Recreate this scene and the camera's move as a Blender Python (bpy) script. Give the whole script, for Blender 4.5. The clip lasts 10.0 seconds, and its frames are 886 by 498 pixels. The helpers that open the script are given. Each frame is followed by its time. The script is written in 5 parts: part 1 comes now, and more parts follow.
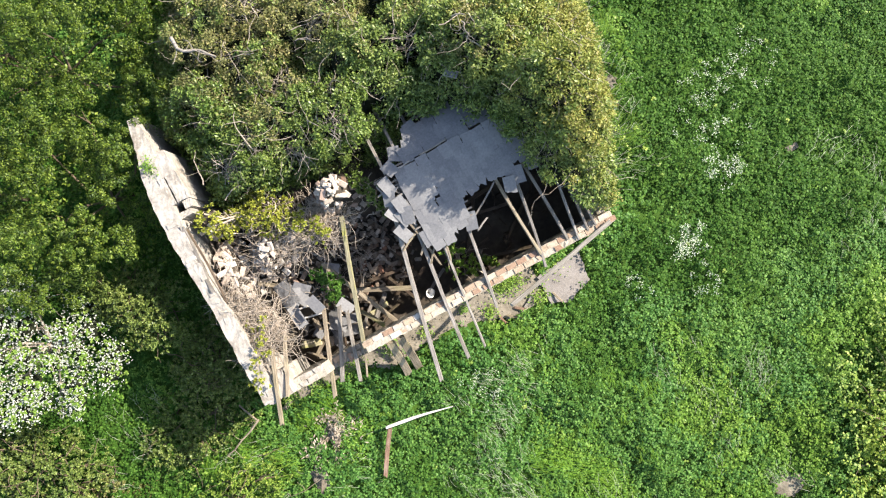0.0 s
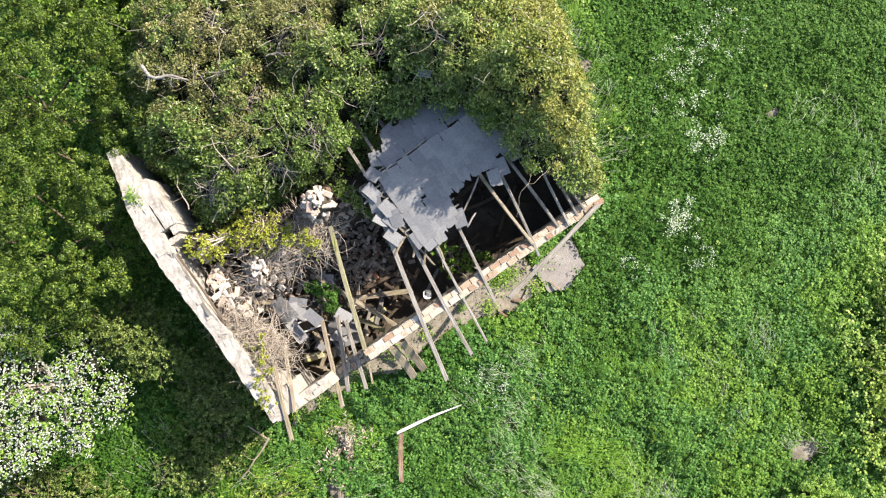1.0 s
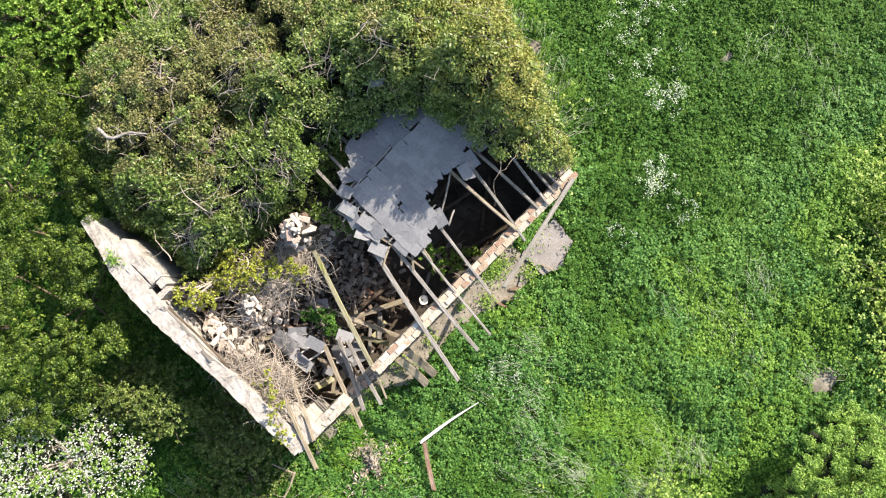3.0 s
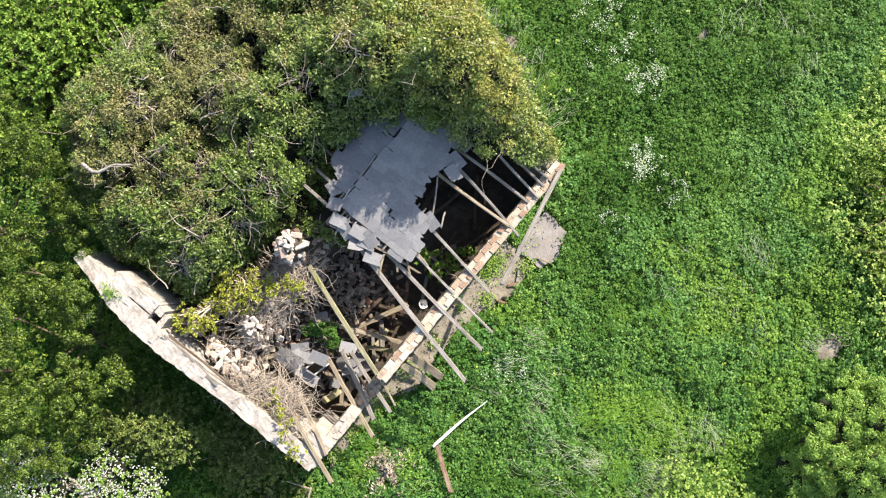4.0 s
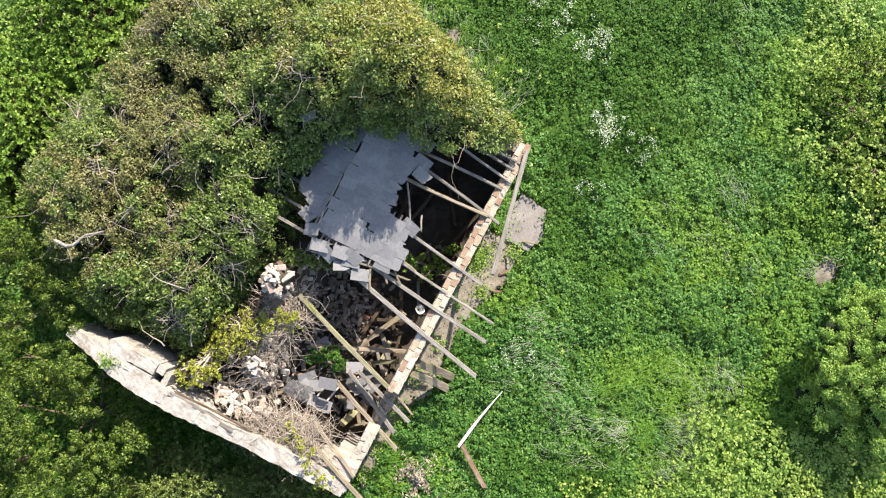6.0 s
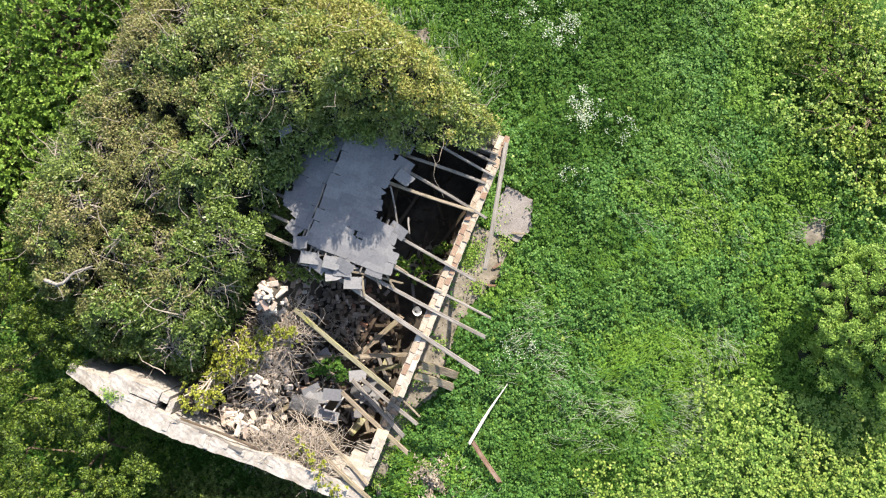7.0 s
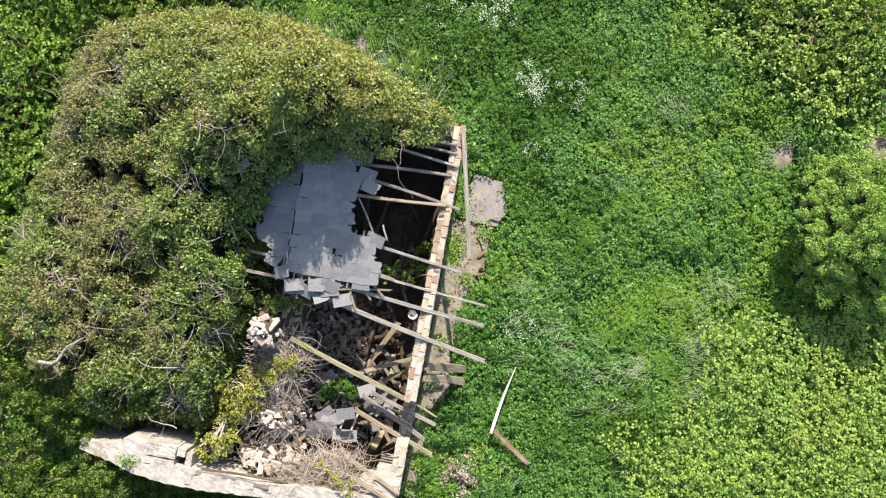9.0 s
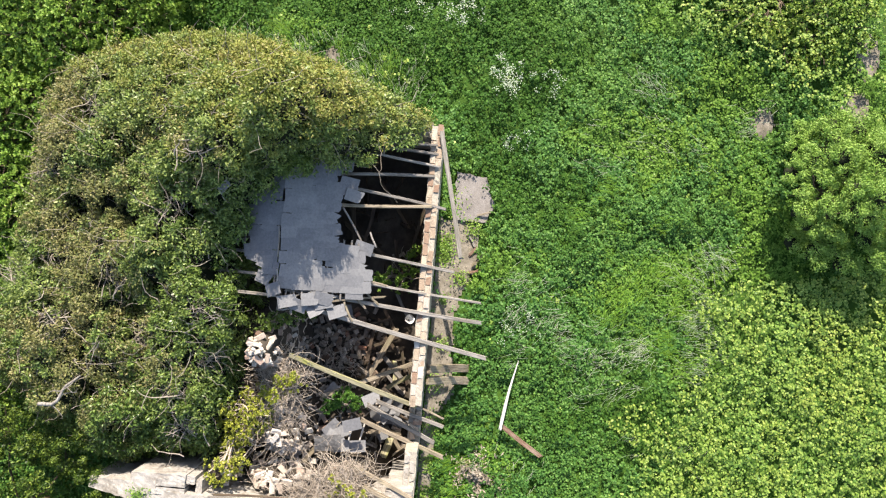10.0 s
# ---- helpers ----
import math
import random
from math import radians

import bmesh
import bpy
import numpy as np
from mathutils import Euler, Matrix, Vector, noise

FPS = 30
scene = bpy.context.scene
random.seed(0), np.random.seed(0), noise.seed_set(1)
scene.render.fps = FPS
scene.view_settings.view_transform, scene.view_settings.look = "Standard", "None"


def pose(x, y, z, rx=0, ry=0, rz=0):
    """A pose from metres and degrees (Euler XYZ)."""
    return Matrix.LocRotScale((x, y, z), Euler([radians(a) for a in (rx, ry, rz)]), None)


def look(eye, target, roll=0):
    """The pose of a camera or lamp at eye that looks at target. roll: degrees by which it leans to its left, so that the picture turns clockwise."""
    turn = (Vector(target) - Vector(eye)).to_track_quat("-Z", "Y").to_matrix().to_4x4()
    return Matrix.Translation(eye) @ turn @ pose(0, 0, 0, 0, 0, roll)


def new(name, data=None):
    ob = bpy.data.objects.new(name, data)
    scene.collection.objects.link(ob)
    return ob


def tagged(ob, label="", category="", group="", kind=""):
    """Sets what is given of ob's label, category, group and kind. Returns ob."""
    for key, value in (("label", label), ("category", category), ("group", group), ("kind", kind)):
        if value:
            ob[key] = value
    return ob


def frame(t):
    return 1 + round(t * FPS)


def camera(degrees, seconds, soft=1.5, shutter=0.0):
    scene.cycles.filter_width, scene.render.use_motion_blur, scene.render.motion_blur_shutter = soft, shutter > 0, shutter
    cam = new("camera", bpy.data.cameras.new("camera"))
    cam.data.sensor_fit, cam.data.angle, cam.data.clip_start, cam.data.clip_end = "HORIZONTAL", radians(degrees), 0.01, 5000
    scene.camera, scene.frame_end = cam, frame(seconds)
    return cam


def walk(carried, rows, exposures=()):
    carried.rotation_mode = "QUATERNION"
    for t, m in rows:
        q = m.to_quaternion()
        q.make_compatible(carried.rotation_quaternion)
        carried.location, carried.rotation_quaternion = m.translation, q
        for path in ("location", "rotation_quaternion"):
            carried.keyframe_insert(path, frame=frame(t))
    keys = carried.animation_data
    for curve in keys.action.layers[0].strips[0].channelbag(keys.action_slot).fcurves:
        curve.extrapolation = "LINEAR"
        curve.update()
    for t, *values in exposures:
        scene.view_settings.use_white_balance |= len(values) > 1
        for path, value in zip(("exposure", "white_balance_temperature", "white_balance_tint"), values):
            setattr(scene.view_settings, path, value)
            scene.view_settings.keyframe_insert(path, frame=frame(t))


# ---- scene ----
cam = camera(63.0, 10.0, soft=1.2)
PATH = [
    (0, (4.098, 0.676, 16.367), (4.126, 0.718, 14.368), 5.6),
    (0.5, (4.168, 0.634, 16.363), (4.198, 0.676, 14.364), 4.6),
    (1, (4.182, 0.572, 16.351), (4.217, 0.616, 14.352), 4.6),
    (1.5, (4.166, 0.505, 16.322), (4.209, 0.554, 14.323), 5.6),
    (2, (4.171, 0.465, 16.325), (4.221, 0.517, 14.327), 4.9),
    (2.5, (4.2, 0.378, 16.341), (4.257, 0.437, 14.343), 1.9),
    (4, (4.328, 0.305, 16.36), (4.39, 0.359, 14.362), -1.2),
    (4.5, (4.378, 0.293, 16.362), (4.442, 0.342, 14.364), -0.4),
    (5, (4.423, 0.257, 16.357), (4.488, 0.302, 14.359), -0.5),
    (5.5, (4.445, 0.202, 16.355), (4.512, 0.246, 14.357), -1.9),
    (7, (4.498, 0.046, 16.377), (4.573, 0.077, 14.379), -0.0),
    (7.5, (4.477, -0.054, 16.377), (4.558, -0.023, 14.379), -1.0),
    (8, (4.457, -0.098, 16.385), (4.541, -0.074, 14.387), 0.7),
    (8.5, (4.485, -0.139, 16.405), (4.567, -0.122, 14.407), 1.8),
    (9, (4.536, -0.201, 16.41), (4.614, -0.188, 14.412), 1.0),
    (9.5, (4.555, -0.271, 16.389), (4.634, -0.261, 14.391), 0.3),
    (10, (4.539, -0.352, 16.358), (4.623, -0.345, 14.36), 0.0),
]
walk(cam, [(t, look(eye, target, roll)) for t, eye, target, roll in PATH], exposures=[(0, 1.43, 6850, 13), (5, 1.38, 6850, 14), (10, 1.26, 6850, 14)])

# ---------------------------------------------------------------- world and light
SUN_AZ, SUN_EL = Vector((1.0, 0.04, 0)).normalized(), radians(37)
world = bpy.data.worlds.new("sky")
scene.world = world
world.use_nodes = True
wn = world.node_tree.nodes
sky = wn.new("ShaderNodeTexSky")
sky.sky_type, sky.sun_disc = "NISHITA", False
sky.sun_elevation, sky.sun_rotation = SUN_EL, math.atan2(SUN_AZ.x, SUN_AZ.y)
world.node_tree.links.new(sky.outputs[0], wn["Background"].inputs[0])
wn["Background"].inputs[1].default_value = 0.15
sun = new("sun", bpy.data.lights.new("sun", "SUN"))
sun.data.energy, sun.data.angle, sun.data.color = 4.9, radians(0.5), (1.0, 0.95, 0.87)
to_sun = SUN_AZ * math.cos(SUN_EL) + Vector((0, 0, math.sin(SUN_EL)))
sun.matrix_world = look(to_sun * 40, (0, 0, 0))


# ---------------------------------------------------------------- noise on arrays
def value_noise(x, y, seed=0):
    table = np.random.default_rng(seed).random((64, 64))
    xi, yi = np.floor(x).astype(int), np.floor(y).astype(int)
    fx, fy = x - xi, y - yi
    fx, fy = fx * fx * (3 - 2 * fx), fy * fy * (3 - 2 * fy)
    a, b = table[xi % 64, yi % 64], table[(xi + 1) % 64, yi % 64]
    c, d = table[xi % 64, (yi + 1) % 64], table[(xi + 1) % 64, (yi + 1) % 64]
    return (a * (1 - fx) + b * fx) * (1 - fy) + (c * (1 - fx) + d * fx) * fy


def fbm(x, y, scale, seed=0, octaves=3):
    total, gain, out = 0.0, 1.0, 0.0
    for i in range(octaves):
        f = 2 ** i / scale
        out = out + gain * value_noise(x * f + 7.3 * i, y * f + 3.1 * i, seed + i)
        total, gain = total + gain, gain * 0.5
    return out / total


def cells(x, y, size, seed=0):
    """Distance to the nearest of many scattered centres, in cell sizes, and a random number of that centre."""
    table = np.random.default_rng(seed).random((3, 64, 64))
    u, v = x / size, y / size
    iu, iv = np.floor(u).astype(int), np.floor(v).astype(int)
    best, own = np.full(np.shape(x), 9.0), np.zeros(np.shape(x))
    for a in (-1, 0, 1):
        for b in (-1, 0, 1):
            p, q = (iu + a) % 64, (iv + b) % 64
            d = np.hypot(iu + a + table[0, p, q] - u, iv + b + table[1, p, q] - v)
            own = np.where(d < best, table[2, p, q], own)
            best = np.minimum(best, d)
    return best, own


def mounds(x, y, size, seed=0):
    """Rounded heads from 0 to 1 with creases between them."""
    d, own = cells(x, y, size, seed)
    return np.sqrt(np.clip(1 - d * d, 0, 1)) * (0.55 + 0.45 * own)


def inside(x, y, poly):
    res = np.zeros(x.shape, bool)
    for (x0, y0), (x1, y1) in zip(poly, poly[1:] + poly[:1]):
        if y0 != y1:
            res ^= ((y0 > y) != (y1 > y)) & (x < (x1 - x0) * (y - y0) / (y1 - y0) + x0)
    return res


def edge_distance(x, y, poly):
    best = np.full(x.shape, 1e9)
    for (x0, y0), (x1, y1) in zip(poly, poly[1:] + poly[:1]):
        dx, dy = x1 - x0, y1 - y0
        t = np.clip(((x - x0) * dx + (y - y0) * dy) / (dx * dx + dy * dy), 0, 1)
        best = np.minimum(best, np.hypot(x - x0 - t * dx, y - y0 - t * dy))
    return best


# ---------------------------------------------------------------- materials
def nodes_of(name, roughness=0.8, metallic=0.0, specular=0.3):
    m = bpy.data.materials.new(name)
    m.use_nodes = True
    bsdf = m.node_tree.nodes["Principled BSDF"]
    bsdf.inputs["Roughness"].default_value = roughness
    bsdf.inputs["Metallic"].default_value = metallic
    bsdf.inputs["Specular IOR Level"].default_value = specular
    return m, m.node_tree.nodes, m.node_tree.links, bsdf


def ramp_node(nodes, stops):
    r = nodes.new("ShaderNodeValToRGB")
    while len(r.color_ramp.elements) < len(stops):
        r.color_ramp.elements.new(0.5)
    for e, (p, c) in zip(r.color_ramp.elements, stops):
        e.position, e.color = p, (*c, 1)
    return r


def noise_node(nodes, links, coords, scale, detail=5, rough=0.6, stretch=None):
    n = nodes.new("ShaderNodeTexNoise")
    n.inputs["Scale"].default_value, n.inputs["Detail"].default_value, n.inputs["Roughness"].default_value = scale, detail, rough
    if stretch:
        mp = nodes.new("ShaderNodeMapping")
        mp.inputs["Scale"].default_value = stretch
        links.new(coords, mp.inputs[0])
        coords = mp.outputs[0]
    links.new(coords, n.inputs["Vector"])
    return n


def mix_node(nodes, links, a, b, fac, blend="MIX"):
    m = nodes.new("ShaderNodeMix")
    m.data_type, m.blend_type = "RGBA", blend
    for sock, v in ((m.inputs["A"], a), (m.inputs["B"], b), (m.inputs["Factor"], fac)):
        if hasattr(v, "is_output"):
            links.new(v, sock)
        elif isinstance(v, tuple):
            sock.default_value = (*v, 1)
        else:
            sock.default_value = v
    return m.outputs["Result"]


def bump_to(nodes, links, bsdf, height, strength, distance):
    b = nodes.new("ShaderNodeBump")
    b.inputs["Strength"].default_value, b.inputs["Distance"].default_value = strength, distance
    links.new(height, b.inputs["Height"])
    links.new(b.outputs[0], bsdf.inputs["Normal"])


def leaf_material(name, colours, patch=1.2, patch_tint=(0.5, 0.6, 0.35), roughness=0.45, glow_through=0.25, gloss=0.35):
    """Leaves: a colour for each leaf, shifted in patches; some light passes through the blade."""
    m, n, l, bsdf = nodes_of(name, roughness, specular=gloss)
    geo = n.new("ShaderNodeNewGeometry")
    r = ramp_node(n, [(i / max(1, len(colours) - 1), c) for i, c in enumerate(colours)])
    l.new(geo.outputs["Random Per Island"], r.inputs[0])
    big = noise_node(n, l, geo.outputs["Position"], patch, 3)
    rr = ramp_node(n, [(0.38, (0, 0, 0)), (0.68, (1, 1, 1))])
    l.new(big.outputs["Fac"], rr.inputs[0])
    tinted = mix_node(n, l, r.outputs[0], patch_tint, 1.0, "MULTIPLY")
    col = mix_node(n, l, r.outputs[0], tinted, rr.outputs[0])
    l.new(col, bsdf.inputs["Base Color"])
    tr = n.new("ShaderNodeBsdfTranslucent")
    l.new(col, tr.inputs[0])
    ms = n.new("ShaderNodeMixShader")
    ms.inputs[0].default_value = glow_through
    l.new(bsdf.outputs[0], ms.inputs[1])
    l.new(tr.outputs[0], ms.inputs[2])
    l.new(ms.outputs[0], n["Material Output"].inputs["Surface"])
    return m


def wood_material(name, dark, light, stain, stain_amount=0.5):
    m, n, l, bsdf = nodes_of(name, 0.85, specular=0.2)
    tc = n.new("ShaderNodeTexCoord")
    info = n.new("ShaderNodeObjectInfo")
    add = n.new("ShaderNodeVectorMath")
    l.new(tc.outputs["Object"], add.inputs[0])
    l.new(info.outputs["Random"], add.inputs[1])
    grain = noise_node(n, l, add.outputs[0], 14, 6, 0.7, (0.2, 2.4, 2.4))
    blot = noise_node(n, l, add.outputs[0], 3.2, 4, 0.6, (0.8, 1.5, 1.5))
    r = ramp_node(n, [(0.36, dark), (0.66, light)])
    l.new(grain.outputs["Fac"], r.inputs[0])
    br = ramp_node(n, [(0.5, (0, 0, 0)), (0.72, (stain_amount,) * 3)])
    l.new(blot.outputs["Fac"], br.inputs[0])
    col = mix_node(n, l, r.outputs[0], stain, br.outputs[0])
    hsv = n.new("ShaderNodeHueSaturation")
    mr = n.new("ShaderNodeMapRange")
    mr.inputs["To Min"].default_value, mr.inputs["To Max"].default_value = 0.75, 1.25
    l.new(info.outputs["Random"], mr.inputs["Value"])
    l.new(mr.outputs[0], hsv.inputs["Value"])
    l.new(col, hsv.inputs["Color"])
    l.new(hsv.outputs[0], bsdf.inputs["Base Color"])
    bump_to(n, l, bsdf, grain.outputs["Fac"], 0.6, 0.01)
    return m


def masonry_material(name, stops, scale, fine=30, stain=(0.3, 0.27, 0.2), stain_amount=0.6, per_object=True, bump=0.6, roughness=0.9):
    """Brick, lime and stone: a colour for each piece, blotches and fine grit."""
    m, n, l, bsdf = nodes_of(name, roughness, specular=0.2)
    geo = n.new("ShaderNodeNewGeometry")
    info = n.new("ShaderNodeObjectInfo")
    blot = noise_node(n, l, geo.outputs["Position"], scale, 5, 0.65)
    r = ramp_node(n, stops)
    if per_object:
        a = n.new("ShaderNodeMath")
        a.operation = "MULTIPLY_ADD"
        a.inputs[1].default_value, a.inputs[2].default_value = 0.35, -0.17
        l.new(blot.outputs["Fac"], a.inputs[0])
        s = n.new("ShaderNodeMath")
        l.new(a.outputs[0], s.inputs[0])
        l.new(info.outputs["Random"], s.inputs[1])
        l.new(s.outputs[0], r.inputs[0])
    else:
        l.new(blot.outputs["Fac"], r.inputs[0])
    st = noise_node(n, l, geo.outputs["Position"], scale * 0.7, 6, 0.7)
    sr = ramp_node(n, [(0.52, (0, 0, 0)), (0.7, (stain_amount,) * 3)])
    l.new(st.outputs["Fac"], sr.inputs[0])
    grit = noise_node(n, l, geo.outputs["Position"], fine, 4, 0.7)
    gr = ramp_node(n, [(0.3, (0.7, 0.7, 0.7)), (0.7, (1.0, 1.0, 1.0))])
    l.new(grit.outputs["Fac"], gr.inputs[0])
    col = mix_node(n, l, r.outputs[0], stain, sr.outputs[0])
    col = mix_node(n, l, col, gr.outputs[0], 1.0, "MULTIPLY")
    l.new(col, bsdf.inputs["Base Color"])
    bump_to(n, l, bsdf, grit.outputs["Fac"], bump, 0.012)
    return m


M_NETTLE = leaf_material("nettle_leaf", [(0.042, 0.115, 0.018), (0.072, 0.172, 0.027), (0.106, 0.22, 0.036), (0.16, 0.285, 0.052)], 0.35, (0.74, 0.88, 1.05), 0.55, 0.3, 0.21)
# Darker copy of the nettle leaf; its tone also stands in for shade.
M_NETTLE_DARK = leaf_material("darkened_nettle_leaf", [(0.026, 0.074, 0.01), (0.044, 0.114, 0.014), (0.065, 0.15, 0.019), (0.106, 0.205, 0.03)], 0.35, (0.78, 0.88, 0.95), 0.6, 0.3, 0.14)
M_CLEAVERS = leaf_material("pale_herb_leaf", [(0.075, 0.165, 0.018), (0.112, 0.22, 0.025), (0.15, 0.265, 0.032), (0.195, 0.31, 0.046)], 0.5, (0.8, 0.9, 1.0), 0.55, 0.3, 0.2)
M_BRAMBLE = leaf_material("bramble_leaf", [(0.085, 0.165, 0.028), (0.175, 0.27, 0.04), (0.265, 0.355, 0.06), (0.36, 0.425, 0.088)], 0.8, (0.78, 0.92, 0.95), 0.5, 0.3, 0.28)
M_GRASS = leaf_material("grass_blade", [(0.09, 0.2, 0.015), (0.14, 0.28, 0.02), (0.2, 0.32, 0.03)], 1.5, (0.85, 0.9, 0.7))
M_STRAW = leaf_material("dry_stalk", [(0.26, 0.29, 0.18), (0.4, 0.42, 0.3), (0.2, 0.26, 0.13)], 2, (0.85, 0.88, 0.85), glow_through=0.1)
M_IVY = leaf_material("ivy_leaf", [(0.058, 0.09, 0.022), (0.12, 0.168, 0.039), (0.2, 0.255, 0.06), (0.3, 0.34, 0.1)], 0.7, (0.76, 0.9, 0.8), 0.4)
# Lit copy of the ivy leaf: sunlight on the east face as yellower colour.
M_IVY_SUN = leaf_material("ivy_leaf_sunlit_yellow", [(0.145, 0.17, 0.034), (0.21, 0.235, 0.045), (0.28, 0.285, 0.06), (0.28, 0.23, 0.08)], 0.8, (0.76, 0.9, 0.8), 0.5)
M_OLIVE = leaf_material("olive_leaf", [(0.092, 0.102, 0.032), (0.175, 0.178, 0.054), (0.27, 0.258, 0.085), (0.32, 0.255, 0.125)], 0.8, (0.76, 0.88, 0.78), 0.5)
M_ELDER = leaf_material("elder_leaf", [(0.15, 0.26, 0.045), (0.235, 0.365, 0.07), (0.34, 0.47, 0.105)], 0.9, (0.88, 0.94, 0.88), 0.5, 0.34, 0.25)
M_EVERGREEN = leaf_material("evergreen_leaf", [(0.02, 0.04, 0.006), (0.05, 0.087, 0.01), (0.102, 0.152, 0.017), (0.2, 0.258, 0.035)], 3.0, (0.6, 0.74, 0.75), 0.5, 0.2, 0.28)
M_GLOSSY = leaf_material("glossy_leaf", [(0.062, 0.1, 0.02), (0.125, 0.185, 0.036), (0.25, 0.315, 0.078)], 0.8, (0.78, 0.9, 0.8), 0.34)
M_FRESH = leaf_material("fresh_leaf", [(0.12, 0.22, 0.032), (0.215, 0.335, 0.052), (0.325, 0.44, 0.085)], 0.8, (0.78, 0.88, 0.85), 0.5, 0.32, 0.28)
M_YELLOWGREEN = leaf_material("yellow_green_leaf", [(0.18, 0.205, 0.03), (0.32, 0.34, 0.047), (0.46, 0.465, 0.08)], 1.0, (0.8, 0.88, 0.8))
M_PETAL = leaf_material("white_petal", [(0.48, 0.5, 0.4), (0.74, 0.74, 0.68), (0.64, 0.65, 0.56)], 2, (0.9, 0.95, 0.88), 0.6, 0.35)
M_UMBEL = leaf_material("greenish_white_floret", [(0.32, 0.38, 0.24), (0.52, 0.57, 0.43), (0.44, 0.49, 0.35)], 2, (0.92, 0.96, 0.9), 0.6, 0.3)
M_LITTER = leaf_material("dead_leaf", [(0.2, 0.16, 0.11), (0.36, 0.3, 0.22), (0.52, 0.46, 0.36)], 1, (0.75, 0.72, 0.7), 0.8, 0.1)
M_TWIG = wood_material("grey_twig_bark", (0.16, 0.135, 0.105), (0.37, 0.325, 0.265), (0.26, 0.235, 0.16), 0.4)
M_DEADSTEM = wood_material("dead_brown_stem", (0.22, 0.178, 0.135), (0.48, 0.41, 0.325), (0.3, 0.26, 0.18), 0.4)
M_BARK = wood_material("trunk_bark", (0.06, 0.045, 0.03), (0.16, 0.12, 0.08), (0.1, 0.12, 0.05), 0.6)
M_WOOD = wood_material("weathered_timber", (0.1, 0.08, 0.057), (0.29, 0.24, 0.17), (0.2, 0.18, 0.09), 0.55)
M_WOOD_GREY = wood_material("grey_timber", (0.1, 0.09, 0.077), (0.28, 0.255, 0.22), (0.14, 0.115, 0.08), 0.55)
M_WOOD_LICHEN = wood_material("lichened_timber", (0.15, 0.135, 0.085), (0.34, 0.31, 0.19), (0.32, 0.32, 0.07), 0.8)
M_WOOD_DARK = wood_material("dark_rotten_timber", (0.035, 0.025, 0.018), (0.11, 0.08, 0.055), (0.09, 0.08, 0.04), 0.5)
M_WOOD_RED = wood_material("red_brown_timber", (0.085, 0.05, 0.033), (0.24, 0.15, 0.1), (0.33, 0.26, 0.2), 0.6)
M_WOOD_PALE = wood_material("bleached_timber", (0.24, 0.21, 0.165), (0.5, 0.45, 0.37), (0.3, 0.27, 0.19), 0.5)
M_WOOD_WHITE = wood_material("flaking_white_paint", (0.36, 0.34, 0.3), (0.62, 0.6, 0.56), (0.32, 0.27, 0.2), 0.75)
M_BRICK = masonry_material("limed_brick", [(0.0, (0.27, 0.17, 0.115)), (0.3, (0.33, 0.24, 0.165)), (0.6, (0.4, 0.32, 0.23)), (1.0, (0.5, 0.425, 0.33))], 9, stain=(0.17, 0.13, 0.09), stain_amount=0.75)
M_RUBBLE = masonry_material("rubble_brick", [(0.0, (0.36, 0.25, 0.19)), (0.2, (0.45, 0.365, 0.29)), (0.6, (0.53, 0.465, 0.385)), (1.0, (0.61, 0.555, 0.475))], 8, stain=(0.28, 0.215, 0.16), stain_amount=0.6)
# Darker copy of the rubble brick; carries the floor's shade in its colour.
M_RUBBLE_DARK = masonry_material("shade_darkened_rubble", [(0.0, (0.3, 0.14, 0.09)), (0.15, (0.2, 0.135, 0.095)), (0.6, (0.25, 0.2, 0.15)), (1.0, (0.46, 0.4, 0.325))], 8, stain=(0.1, 0.08, 0.058), stain_amount=0.7)
M_MORTAR = masonry_material("old_mortar", [(0.3, (0.3, 0.27, 0.21)), (0.7, (0.46, 0.41, 0.33))], 5, per_object=False)
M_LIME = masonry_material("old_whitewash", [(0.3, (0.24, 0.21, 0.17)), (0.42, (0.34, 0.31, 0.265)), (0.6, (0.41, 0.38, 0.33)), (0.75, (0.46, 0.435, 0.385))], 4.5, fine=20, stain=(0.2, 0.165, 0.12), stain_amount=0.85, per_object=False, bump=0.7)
M_CONCRETE = masonry_material("weathered_concrete", [(0.3, (0.2, 0.18, 0.16)), (0.7, (0.29, 0.265, 0.24))], 3, stain=(0.25, 0.22, 0.18), stain_amount=0.5, per_object=False)
M_DUST = masonry_material("lime_dust_earth", [(0.3, (0.155, 0.135, 0.1)), (0.7, (0.31, 0.272, 0.212))], 4, fine=18, stain=(0.1, 0.1, 0.05), stain_amount=0.75, per_object=False, bump=1.0)
# Earth colour, set darker to deepen the shade of the roofed room.
M_SOIL = masonry_material("shade_darkened_soil", [(0.3, (0.04, 0.032, 0.025)), (0.7, (0.1, 0.082, 0.06))], 2, fine=12, stain=(0.035, 0.03, 0.02), stain_amount=0.8, per_object=False, bump=1.0)
M_GROUND = masonry_material("overgrown_soil", [(0.3, (0.03, 0.07, 0.009)), (0.6, (0.05, 0.115, 0.012)), (0.8, (0.08, 0.13, 0.02))], 1.6, fine=26, stain=(0.05, 0.075, 0.016), stain_amount=0.6, per_object=False, bump=1.0)
M_SLATE = masonry_material("roof_slate", [(0.0, (0.158, 0.158, 0.16)), (0.5, (0.178, 0.177, 0.176)), (1.0, (0.205, 0.203, 0.198))], 2.2, fine=25, stain=(0.28, 0.275, 0.262), stain_amount=0.6, bump=0.3, roughness=0.55)
